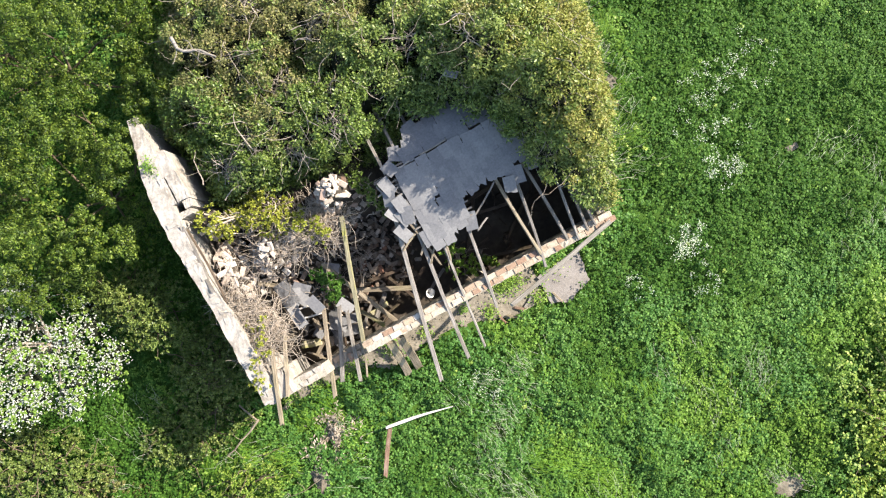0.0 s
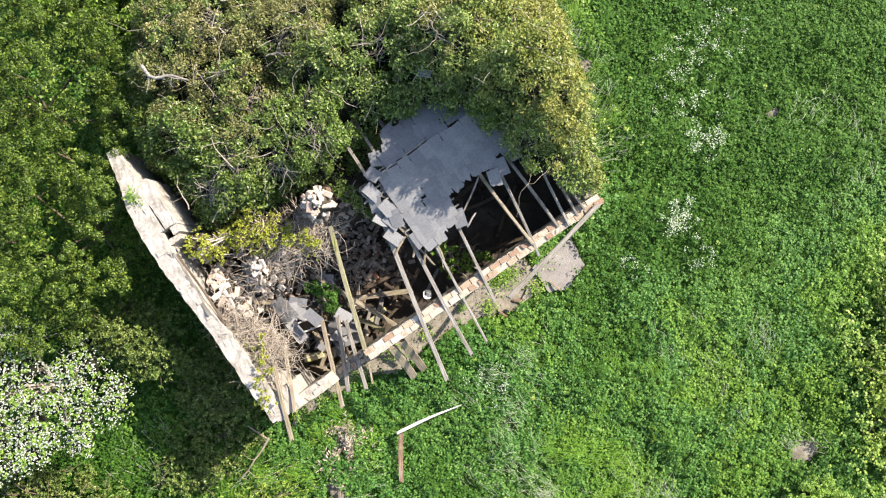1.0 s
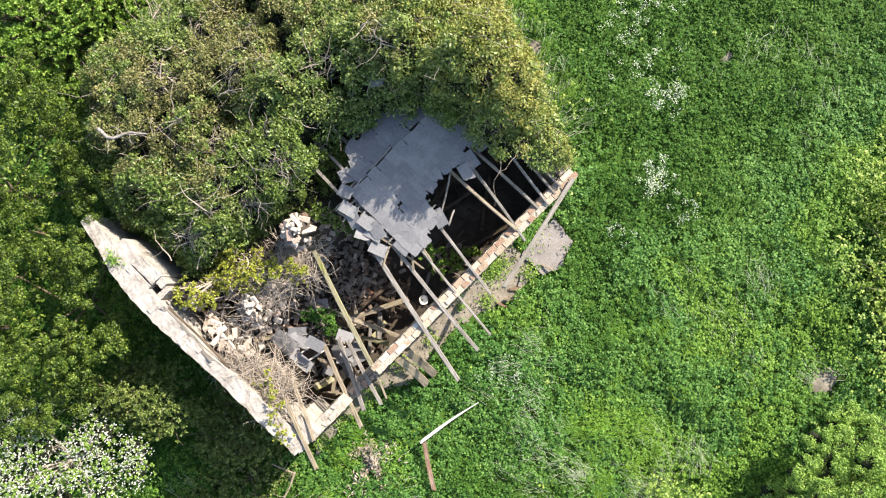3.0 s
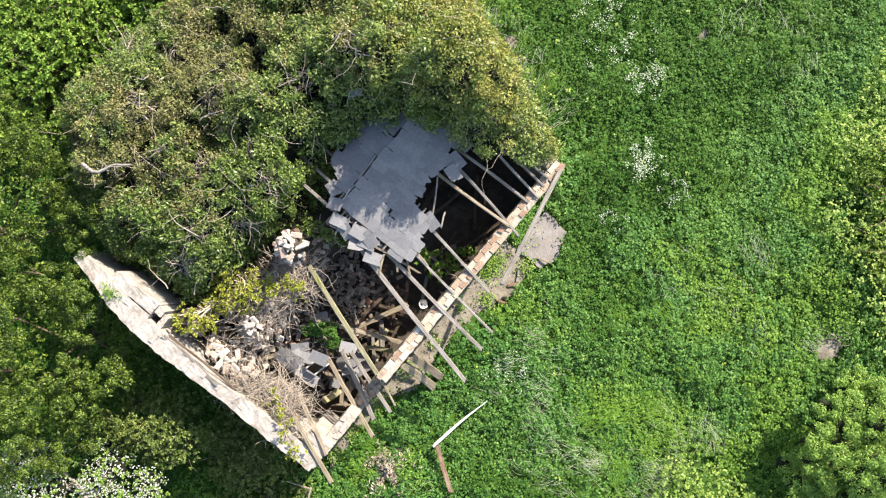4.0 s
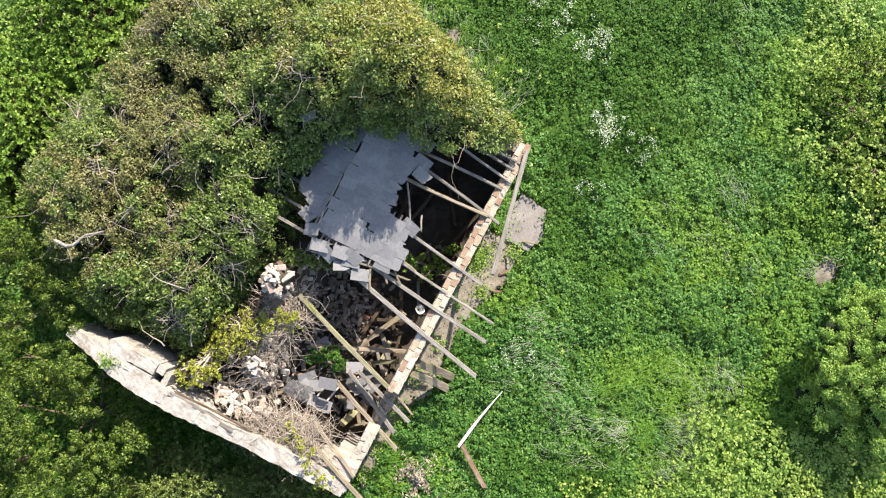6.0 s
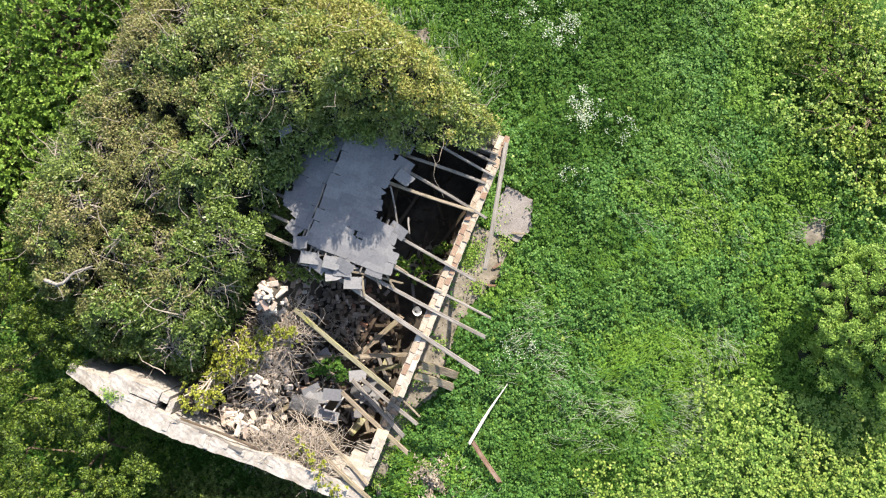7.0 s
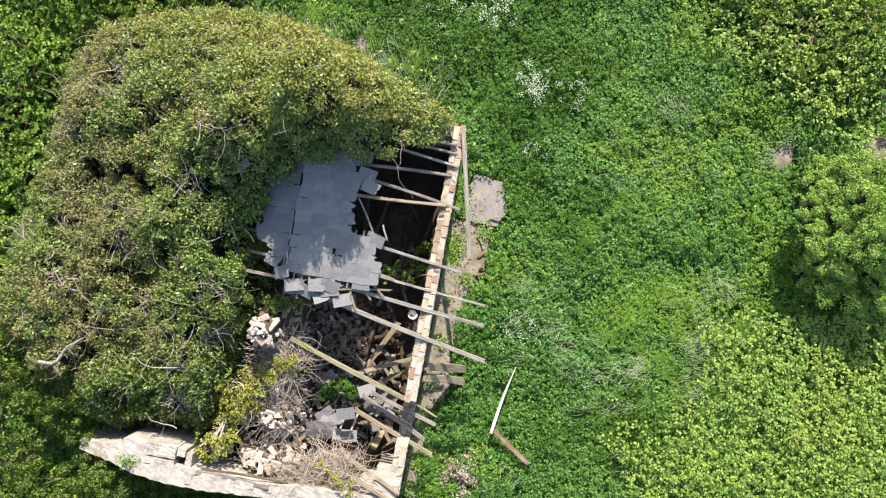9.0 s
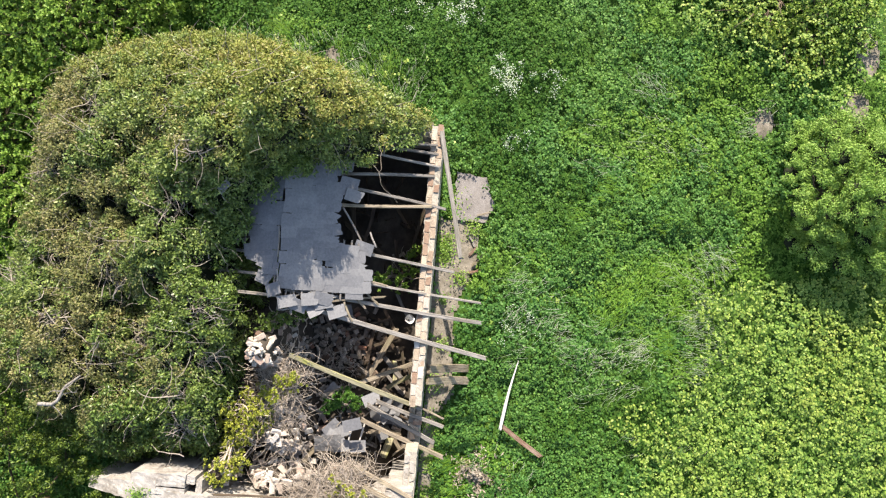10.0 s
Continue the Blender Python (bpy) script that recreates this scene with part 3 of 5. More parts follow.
timber("leaning_beam", (2.62, -1.06, 0.12), (2.66, -0.2, 1.3), 0.17, 0.1, M_WOOD, "heavy brown timber leaning on the brick wall", "beam", "leaning timbers")
timber("leaning_beam", (2.34, -1.08, 0.12), (2.42, -0.2, 1.2), 0.17, 0.1, M_WOOD, "heavy brown timber leaning on the brick wall", "beam", "leaning timbers")
timber("hanging_board", (5.0, -0.66, 1.75), (7.42, -0.1, 2.29), 0.09, 0.04, M_WOOD_PALE, "long pale board hanging off the wall top", "plank")
timber("wall_plate", (0.21, 3.6, 3.02), (0.15, 2.3, 2.86), 0.075, 0.07, M_WOOD_GREY, "grey-brown rotten timber lying along the gable's edge", "beam", ragged=0.1, bend=0.025)
timber("split_lath", (0.28, 3.5, 2.95), (0.23, 2.0, 2.72), 0.04, 0.04, M_WOOD_DARK, "dark split lath beside the gable's edge", "board", ragged=0.08, bend=0.02)
timber("white_plank", (1.39, -1.86, 0.36), (2.89, -2.15, 0.36), 0.07, 0.022, M_WOOD_WHITE, "splintered white painted plank lying on the nettles", "plank", ragged=0.05, bend=0.02, taper=0.2)
timber("brown_plank", (1.43, -1.93, 0.34), (0.85, -2.79, 0.32), 0.1, 0.035, M_WOOD_RED, "split red-brown plank lying on the nettles", "plank", ragged=0.06)
log_rng = np.random.default_rng(21)
for pts, r0, r1, lab in (([(-0.98, -0.38, 0.5), (-1.25, -0.52, 0.52), (-1.5, -0.6, 0.5), (-1.75, -0.72, 0.48), (-1.98, -0.76, 0.42)], 0.035, 0.018, "pale crooked branch lying in the weeds"), ([(-1.2, 0.1, 0.55), (-1.1, -0.15, 0.55), (-1.0, -0.42, 0.5)], 0.022, 0.03, "grey branch lying in the gable's shade"), ([(-0.5, -2.2, 0.3), (-0.85, -2.25, 0.36), (-1.2, -2.22, 0.32)], 0.012, 0.008, "thin pale dead stick lying in the weeds")):
    twigs = [(wander(log_rng, p, log_rng.normal(size=3) * [1, 1, 0.2], 0.3, 5, 0.3), 0.008, 0.003) for p in pts[1:]]
    tagged(part("fallen_branch", tube_mesh("fallen_branch", [(pts, r0 * 0.75, r1 * 0.75)] + twigs, 6), M_WOOD), lab, "branch", "fallen branches")
timber("fallen_branch", (-0.35, -2.1, 0.3), (-0.55, -2.5, 0.3), 0.06, 0.04, M_WOOD, "pale stick lying in the weeds", "log")
for p, q, w, mt in (((4.92, -0.98, 0.09), (5.2, -1.26, 0.14), 0.06, M_WOOD), ((4.75, -0.92, 0.08), (4.82, -1.2, 0.1), 0.05, M_WOOD_RED), ((5.35, -1.0, 0.09), (5.62, -0.82, 0.09), 0.05, M_WOOD_GREY), ((6.05, -1.02, 0.14), (6.12, -1.3, 0.2), 0.045, M_WOOD), ((5.15, -0.9, 0.08), (5.3, -1.05, 0.08), 0.07, M_WOOD_RED), ((-0.5, -0.5, 0.12), (-0.25, -0.35, 0.12), 0.1, M_WOOD)):
    timber("broken_board", p, q, w, 0.03, mt, "short broken board on the bare earth", "board", "broken boards")
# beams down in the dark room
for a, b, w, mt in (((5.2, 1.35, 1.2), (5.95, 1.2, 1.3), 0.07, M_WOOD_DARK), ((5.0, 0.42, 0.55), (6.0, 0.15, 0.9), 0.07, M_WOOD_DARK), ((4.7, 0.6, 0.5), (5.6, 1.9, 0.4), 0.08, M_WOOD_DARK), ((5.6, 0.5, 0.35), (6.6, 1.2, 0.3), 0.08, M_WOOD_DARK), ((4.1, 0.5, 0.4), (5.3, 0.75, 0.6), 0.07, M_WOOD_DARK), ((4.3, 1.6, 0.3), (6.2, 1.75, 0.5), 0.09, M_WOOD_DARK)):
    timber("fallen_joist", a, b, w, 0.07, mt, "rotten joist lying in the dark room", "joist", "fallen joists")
# broken boards heaped inside the front wall
for a, b, w, mt in (((2.3, 0.3, 0.7), (2.75, 0.75, 0.8), 0.1, M_WOOD_GREY), ((2.15, 0.62, 0.8), (2.45, 0.18, 1.0), 0.1, M_WOOD_LICHEN), ((2.85, 0.5, 0.55), (3.2, 0.8, 0.6), 0.08, M_WOOD_DARK), ((3.25, 0.55, 0.5), (3.75, 0.85, 0.6), 0.08, M_WOOD_DARK),
                    ((3.5, 0.25, 0.5), (4.1, 0.6, 0.55), 0.07, M_WOOD_GREY), ((2.6, 1.15, 0.7), (3.3, 1.05, 0.65), 0.08, M_WOOD_DARK), ((1.2, 0.3, 0.75), (1.2, 0.95, 0.9), 0.1, M_WOOD), ((0.85, 0.25, 0.7), (1.3, 0.6, 0.8), 0.09, M_WOOD)):
    timber("broken_board", a, b, w, 0.035, mt, "split weathered board heaped inside the front wall", "board", "broken boards", ragged=0.07)
# short pieces among the rubble
for a, b, w, h, mt in (((0.67, 0.6, 0.8), (1.06, 0.5, 0.8), 0.16, 0.1, M_WOOD_LICHEN), ((0.7, 0.42, 0.7), (0.98, 0.1, 0.75), 0.04, 0.03, M_WOOD), ((1.0, 1.33, 1.5), (1.48, 1.2, 1.52), 0.035, 0.03, M_WOOD_WHITE), ((0.96, 1.13, 1.4), (1.48, 0.99, 1.42), 0.035, 0.03, M_WOOD_WHITE),
                       ((2.31, 0.5, 0.7), (2.7, 0.53, 0.72), 0.1, 0.05, M_WOOD_LICHEN), ((2.0, 0.3, 0.6), (2.45, 0.75, 0.7), 0.07, 0.05, M_WOOD_GREY), ((2.2, 0.25, 0.5), (2.9, 0.4, 0.5), 0.06, 0.05, M_WOOD_DARK), ((0.6, 2.15, 1.75), (1.02, 1.9, 1.7), 0.09, 0.06, M_WOOD),
                       ((0.68, 2.3, 1.7), (0.95, 2.7, 1.75), 0.08, 0.06, M_WOOD), ((3.0, 1.0, 0.6), (3.3, 0.3, 0.6), 0.07, 0.06, M_WOOD_DARK), ((3.3, 1.5, 0.7), (3.6, 0.7, 0.6), 0.06, 0.06, M_WOOD_DARK), ((3.1, 3.05, 2.3), (3.45, 2.85, 2.25), 0.1, 0.04, M_WOOD), ((1.3, 0.4, 0.5), (1.7, 0.9, 0.7), 0.06, 0.05, M_WOOD_DARK)):
    timber("broken_board", a, b, w, h, mt, "short broken board among the rubble", "board", "broken boards")

# ---------------------------------------------------------------- slates
S_POLY = [(3.92, 2.62), (3.98, 2.2), (3.91, 1.87), (3.84, 1.71), (3.93, 1.44), (4.05, 1.09), (4.28, 0.95), (4.5, 0.94), (4.64, 1.05), (4.92, 1.14), (5.02, 1.19), (4.98, 1.46), (5.12, 1.55), (5.36, 1.62), (5.79, 1.63), (5.98, 1.44), (6.15, 1.29), (6.37, 1.44), (6.57, 1.57), (7.32, 1.76), (7.39, 2.62)]
N_POLY = [(3.92, 2.6), (7.39, 2.6), (7.34, 3.34), (5.55, 3.34), (5.24, 3.32), (4.92, 3.46), (4.72, 3.4), (4.59, 3.12), (4.23, 3.02), (3.92, 2.86)]
HOLES = [(6.04, 2.15, 0.1), (5.83, 2.12, 0.08), (4.67, 2.62, 0.06), (4.81, 2.27, 0.05), (4.73, 1.91, 0.09), (4.55, 1.83, 0.06), (4.14, 2.33, 0.09), (6.27, 1.74, 0.13), (4.08, 2.56, 0.08), (4.21, 2.07, 0.06)]
slate_meshes = []
for s in range(9):
    rr = np.random.default_rng(60 + s)
    bm = bmesh.new()
    w, l, t = 0.228, 0.36, 0.0055
    chip = (0.0, 0.02, 0.05, 0.03, 0.08, 0.02, 0.05, 0.1, 0.03)[s]
    pts = [(-w / 2, l / 2), (w / 2, l / 2)]
    for f in (0.5, 0.3, 0.12, -0.1, -0.28, -0.5):
        pts.append((w * f, -l / 2 + chip * abs(rr.normal()) * 0.6 + (chip * 1.2 if abs(f) == 0.5 and rr.random() < 0.5 else 0)))
    up = [bm.verts.new((x + rr.normal() * 0.004, y + rr.normal() * 0.004, t / 2)) for x, y in pts]
    dn = [bm.verts.new((v.co.x, v.co.y, -t / 2)) for v in up]
    bm.faces.new(up[::-1])
    bm.faces.new(dn)
    for i in range(len(up)):
        j = (i + 1) % len(up)
        bm.faces.new((up[i], up[j], dn[j], dn[i]))
    bmesh.ops.recalc_face_normals(bm, faces=bm.faces[:])
    me = bpy.data.meshes.new("slate")
    bm.to_mesh(me)
    bm.free()
    me.materials.append(M_SLATE)
    slate_meshes.append(me)

slate_roof = thing("slate_roof", "last patch of blue-grey slate roof, broken and holed", "roof")
rng = np.random.default_rng(77)
PITCH = math.degrees(math.atan(RISE))
for side, poly in ((1, S_POLY), (-1, N_POLY)):
    for row in range(0, 14):
        yy = 2.47 - row * 0.132 if side == 1 else 2.82 + row * 0.132
        zz = 2.33 + RISE * yy if side == 1 else 2.33 + RISE * (5.2 - yy)
        timber("batten", (3.95 + 0.16 * rng.random() if side == 1 else min(4.9, 4.2 + row * 0.16), yy + side * 0.12, zz - 0.02 + 0.08), (5.1 if side == 1 and yy < 1.65 else 6.6, yy + side * 0.12, zz - 0.02 + 0.08), 0.035, 0.02, M_WOOD_GREY, "", parent=slate_roof) if row < (11 if side == 1 else 8) else None
        for col in range(17):
            xx = 3.8 + col * 0.227 + (0.113 if row % 2 else 0) + rng.normal() * 0.007
            p = (np.array([xx]), np.array([yy - side * 0.11]))
            d = edge_distance(*p, poly)[0] * (1 if inside(*p, poly)[0] else -1)
            if (xx < 4.35 and yy > 1.3 and rng.random() < 0.4) or d < rng.uniform(-0.04, 0.09) or any(math.hypot(xx - hx, yy - hy) < hr for hx, hy, hr in HOLES):
                continue
            slip = rng.random() < 0.06 or d < 0.13
            turn = rng.normal() * (7 if slip else 0.9)
            m = pose(xx, yy, zz + 0.05 + rng.normal() * 0.004 - 0.05 * max(0, 4.5 - xx) ** 2, side * (PITCH - 1.3), rng.normal() * 0.6, 0) @ pose(0, rng.normal() * 0.02 - (0.04 * rng.random() if slip else 0), 0, 0, 0, turn + (180 if side == -1 else 0))
            part("slate", slate_meshes[rng.choice(9, p=[0.22, 0.2, 0.1, 0.14, 0.05, 0.12, 0.07, 0.04, 0.06])], None, slate_roof, m=m)
for a, b in (((4.72, 2.66, 3.335), (5.24, 2.67, 3.34)), ((4.2, 2.63, 3.32), (4.5, 2.64, 3.325))):
    timber("ridge_lath", a, b, 0.026, 0.02, M_WOOD_GREY, "", parent=slate_roof)
for sx, sy, lift, turn, k in ((3.92, 2.42, 0.03, 14, 2), (3.84, 2.2, 0.0, -22, 4), (3.98, 2.02, 0.04, 9, 6), (3.8, 1.92, -0.03, 30, 7), (4.0, 1.8, 0.03, -12, 3), (4.12, 2.66, 0.06, 20, 4), (4.3, 2.9, -0.02, -16, 6), (5.95, 1.42, 0.03, -14, 6)):
    zz = 2.33 + RISE * (sy if sy < 2.6 else 5.2 - sy)
    part("slate", slate_meshes[k], None, slate_roof, m=pose(sx, sy, zz + 0.04 + lift, (PITCH + 3) * (1 if sy < 2.6 else -1), turn * 0.3, turn))
for a, b in (((3.7, 2.36), (4.15, 2.4)), ((3.66, 2.05), (4.1, 2.1)), ((3.75, 2.5), (4.05, 1.6)), ((3.88, 2.55), (4.2, 1.95))):
    timber("batten", (*a, 2.3 + RISE * a[1]), (*b, 2.3 + RISE * b[1]), 0.035, 0.022, M_WOOD_GREY, "", parent=slate_roof)
# a slate and stub battens hanging off the broken edge
part("slate", slate_meshes[1], None, slate_roof, m=pose(3.78, 1.56, 2.89, PITCH + 6, 8, 24))
part("slate", slate_meshes[0], None, slate_roof, m=pose(5.0, 1.18, 2.78, PITCH - 3, -4, -16))
for a, b in (((3.62, 1.28), (3.95, 1.46)), ((3.88, 1.08), (4.12, 1.3)), ((3.98, 0.86), (4.2, 1.1)), ((3.72, 1.9), (4.1, 1.98)), ((3.78, 2.15), (4.1, 2.16)), ((4.32, 0.72), (4.4, 1.05)), ((3.95, 1.75), (4.12, 0.72))):
    timber("batten", (*a, 2.27 + RISE * a[1]), (*b, 2.27 + RISE * b[1]), 0.04, 0.025, M_WOOD, "", parent=slate_roof)
for a, b in (((5.04, 1.18), (5.72, 1.62)), ((5.05, 0.98), (5.3, 1.08))):
    timber("batten", (*a, 2.3 + RISE * a[1]), (*b, 2.3 + RISE * b[1]), 0.035, 0.025, M_WOOD_GREY, "", parent=slate_roof)
# a bent grey sheet and fallen slates in the ruin
bm = bmesh.new()
grid = [[bm.verts.new((0.3 * (u / 6 - 0.5), 0.52 * (v / 8 - 0.5), 0.05 * math.sin(u / 6 * 3.0) + 0.03 * math.sin(v / 8 * 5 + 1) + 0.01 * math.sin(u * v))) for v in range(9)] for u in range(7)]
for u in range(6):
    for v in range(8):
        bm.faces.new((grid[u][v], grid[u + 1][v], grid[u + 1][v + 1], grid[u][v + 1]))
bmesh.ops.solidify(bm, geom=bm.faces[:], thickness=0.004)
tagged(part("fallen_sheet", bm, M_SLATE, m=pose(1.12, 1.66, 1.87, 8, 16, 8)), "bent grey roofing sheet lying on the rubble", "sheet")

for x, y, z, rx, ry, rz, s in ((1.12, 1.75, 1.62, 12, 20, 10, 0), (1.2, 1.52, 1.6, 8, 14, 18, 1), (1.06, 1.4, 1.62, -5, 10, 5, 2), (1.4, 1.62, 1.6, 20, -16, 40, 0), (1.55, 1.19, 1.9, 5, -6, 16, 0), (2.02, 0.88, 1.5, 18, 12, 30, 3), (1.05, 1.1, 1.5, 10, 12, 6, 0), (1.22, 1.68, 1.66, 10, 12, 60, 0), (1.05, 1.6, 1.6, 6, 10, -8, 3), (1.32, 1.45, 1.6, 8, 4, 26, 2),
                              (1.6, 0.6, 0.95, 10, 16, 50, 1), (1.75, 0.4, 0.8, -12, 10, 70, 2), (1.4, 0.3, 0.72, 15, -10, 20, 0), (1.62, 0.85, 1.0, -14, 20, 100, 3), (1.2, 0.7, 0.85, 25, 10, 130, 1), (3.7, 1.7, 0.9, 20, 10, 15, 0), (2.1, 1.72, 1.4, 12, 18, 60, 2), (1.85, 0.62, 0.95, 8, 30, 80, 0), (1.5, 0.45, 0.8, 20, 25, 10, 0)):
    ob = part("fallen_slate", slate_meshes[s], None, m=pose(x, y, z + (0.15 if x < 2.2 and z > 1.35 else 0), rx, ry, rz))
    tagged(ob, "loose grey slate fallen among rubble and laths", "slate", "fallen slates")


# ---------------------------------------------------------------- plants: shared builders
def crown(name, rng, clumps, per_clump, length, material, parent, width=0.6, flat=0.75, fold=0.3, tuft=14, spread=0.65):
    """Clumps made of many small tufts, in each of which the leaves fan outwards."""
    heads = max(3, per_clump // tuft)
    c = np.repeat(np.array([q[:3] for q in clumps]), heads, 0)
    r = np.repeat(np.array([q[3] for q in clumps]), heads)[:, None]
    d = unit(rng.normal(size=c.shape) + [0, 0, 0.45])
    bump = 1 + 0.3 * np.sin(d[:, :1] * 7 + c[:, :1] * 9) * np.cos(d[:, 1:2] * 6 + c[:, 1:2] * 5)
    p = c + d * r * bump * rng.random((len(c), 1)) ** 0.3 * [1, 1, flat]
    c2, d2 = np.repeat(p, tuft, 0), np.repeat(unit(d + [0, 0, 0.35]), tuft, 0)
    fan = unit(d2 * 0.75 + rng.normal(size=c2.shape) * spread)
    pos = c2 + fan * length * rng.uniform(0.35, 0.75, (len(c2), 1))
    nrm = d2 + [0, 0, 0.3] + rng.normal(size=c2.shape) * 0.35
    return part(name, leaf_mesh(name, rng, pos, nrm, length, width, fold, axis=fan), material, parent)


def limbs(name, rng, foot, clumps, parent, r0=0.09, material=None, every=1):
    """A trunk that forks into limbs reaching the clumps."""
    foot = np.array(foot, float)
    mid = np.mean([q[:3] for q in clumps], 0)
    fork = foot + (mid - foot) * [0.5, 0.5, 0.45]
    trunk = [foot, foot + (fork - foot) * 0.4 + rng.normal(size=3) * 0.05, fork]
    part("trunk", tube_mesh("trunk", [(trunk, r0, r0 * 0.75)], 7), material or M_BARK, parent)
    paths = []
    for q in clumps[::every]:
        end = np.array(q[:3])
        k1 = fork + (end - fork) * 0.4 + rng.normal(size=3) * 0.12
        k2 = fork + (end - fork) * 0.75 + rng.normal(size=3) * 0.12
        paths.append(([fork, k1, k2, end], r0 * 0.5, 0.012))
        for _ in range(3):
            paths.append((wander(rng, k2, end - k2 + rng.normal(size=3) * 0.3, q[3] * 2.0, 5, 0.35), 0.014, 0.004))
    part("limb", tube_mesh("limb", paths, 5), material or M_BARK, parent)


def scatter_clumps(rng, poly, count, z_of, r_lo, r_hi, spacing):
    xs, ys = [p[0] for p in poly], [p[1] for p in poly]
    out = []
    for _ in range(count * 60):
        x, y = rng.uniform(min(xs), max(xs)), rng.uniform(min(ys), max(ys))
        p = (np.array([x]), np.array([y]))
        if not inside(*p, poly)[0] or any((x - q[0]) ** 2 + (y - q[1]) ** 2 < spacing ** 2 for q in out):
            continue
        out.append((x, y, z_of(x, y, edge_distance(*p, poly)[0]) + rng.normal() * 0.12, rng.uniform(r_lo, r_hi)))
        if len(out) >= count:
            break
    return out


# ---------------------------------------------------------------- ivy over the back of the house
IVY = [(7.68, 0.05), (8.08, 0.55), (8.45, 1.4), (8.85, 2.4), (9.15, 3.2), (9.28, 4.1), (9.25, 5.6), (9.2, 6.9), (8.6, 7.85), (7.9, 8.3), (6.8, 8.4), (4.9, 8.5), (3.5, 8.8), (2.0, 8.8), (1.2, 8.0), (0.75, 7.0), (0.5, 6.3), (0.42, 5.8), (0.52, 5.2), (0.68, 4.9), (0.7, 4.2), (0.72, 3.55), (1.5, 3.5), (2.2, 3.4), (2.8, 3.36), (3.3, 3.18), (3.7, 3.2), (4.2, 3.25), (4.6, 3.3), (5.1, 3.35), (5.6, 3.1), (6.0, 2.7), (6.35, 2.15), (6.45, 1.65), (6.55, 1.15), (6.82, 0.72), (7.25, 0.3)]
HOUSE = [(4.9, 0.0), (7.6, 0.0), (7.6, 3.9), (4.9, 3.9)]


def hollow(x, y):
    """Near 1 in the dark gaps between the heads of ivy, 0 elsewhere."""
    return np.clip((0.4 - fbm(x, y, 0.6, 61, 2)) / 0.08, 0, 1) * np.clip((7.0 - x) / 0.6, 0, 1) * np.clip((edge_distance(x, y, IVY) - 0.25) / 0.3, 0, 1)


def ivy_z(x, y):
    d = edge_distance(x, y, IVY) * np.where(inside(x, y, IVY), 1, 0)
    top = 2.3 + 0.6 * np.exp(-((x - 2.8) / 1.3) ** 2 - ((y - 4.1) / 0.9) ** 2) + 1.0 * np.exp(-((x - 5.5) / 2.3) ** 2 - ((y - 4.3) / 1.9) ** 2)
    top = top + 2.1 * np.exp(-(np.abs(x - 7.2) / 0.85) ** 4 - (np.abs(y - 2.2) / 0.78) ** 6) + 0.92 * np.exp(-(np.abs(x - 7.2) / 1.0) ** 3 - (np.abs(y - 3.5) / 1.0) ** 3)
    top = top + 0.5 * np.exp(-((x - 6.3) / 0.7) ** 2 - ((y - 3.5) / 0.7) ** 2) + 0.5 * np.exp(-((x - 2.0) / 1.5) ** 2 - ((y - 6.6) / 1.2) ** 2) + 0.7 * np.exp(-((x - 7.45) / 0.5) ** 2 - ((y - 0.8) / 0.6) ** 2)
    bump = 0.4 * (fbm(x, y, 0.9, 31, 2) - 0.5) + 0.75 * (mounds(x + 0.2 * fbm(x, y, 0.3, 33), y, 0.8, 35) - 0.3) + 0.22 * (mounds(x, y, 0.3, 36) - 0.4)
    bump = bump - 0.55 * hollow(x, y)
    soft = 0.11 + 0.3 * np.clip((y - 5.2) / 1.3, 0, 1) * np.clip((x - 0.2) / 0.8, 0, 1) + 0.12 * np.clip((x - 6) / 1.5, 0, 1)
    z = (top + bump) * (1 - np.exp(-d / soft))
    roof = 2.42 + RISE * np.minimum(y, 5.2 - y)
    over = inside(x, y, HOUSE)
    return np.where(over, np.maximum(z, roof + 0.1 + 0.25 * fbm(x, y, 0.3, 38) * np.clip(d / 0.2, 0, 1)), z)


def on_ivy(rng, count):
    """Places spread over the ivy's skin, more of them where it is steep."""
    x, y = rng.uniform(0, 9.5, count * 3), rng.uniform(0, 9.2, count * 3)
    ok = inside(x, y, IVY)
    x, y = x[ok], y[ok]
    e = 0.05
    z = ivy_z(x, y)
    gx, gy = (ivy_z(x + e, y) - z) / e, (ivy_z(x, y + e) - z) / e
    steep = np.sqrt(1 + np.minimum(gx * gx + gy * gy, 16))
    keep = rng.random(len(x)) < steep / 4.2
    nrm = unit(np.stack([-gx, -gy, np.ones_like(gx)], -1))[keep]
    return np.stack([x, y, z], -1)[keep], nrm


ivy = thing("ivy_thicket", "dense olive-green ivy thicket smothering the back of the house", "ivy")
rng = np.random.default_rng(101)
PC, NC = on_ivy(rng, 6200)
TUFTS = [(3.6, 3.81), (3.05, 5.1), (3.26, 6.75), (4.27, 7.15), (4.35, 3.9), (4.05, 5.7), (6.5, 5.6), (6.4, 3.95), (2.45, 6.0), (2.2, 4.3), (1.5, 4.2), (5.3, 6.7), (2.0, 7.6), (3.7, 4.5), (5.4, 4.6), (1.3, 5.3), (3.9, 8.0), (2.8, 3.85), (7.3, 6.6), (6.0, 7.5)]
near = np.min([np.hypot(PC[:, 0] - tx, PC[:, 1] - ty) for tx, ty in TUFTS], 0)
keep = (near > 0.26) | (rng.random(len(PC)) < 0.3)
keep &= hollow(PC[:, 0], PC[:, 1]) < 0.35 + 1.0 * rng.random(len(PC))
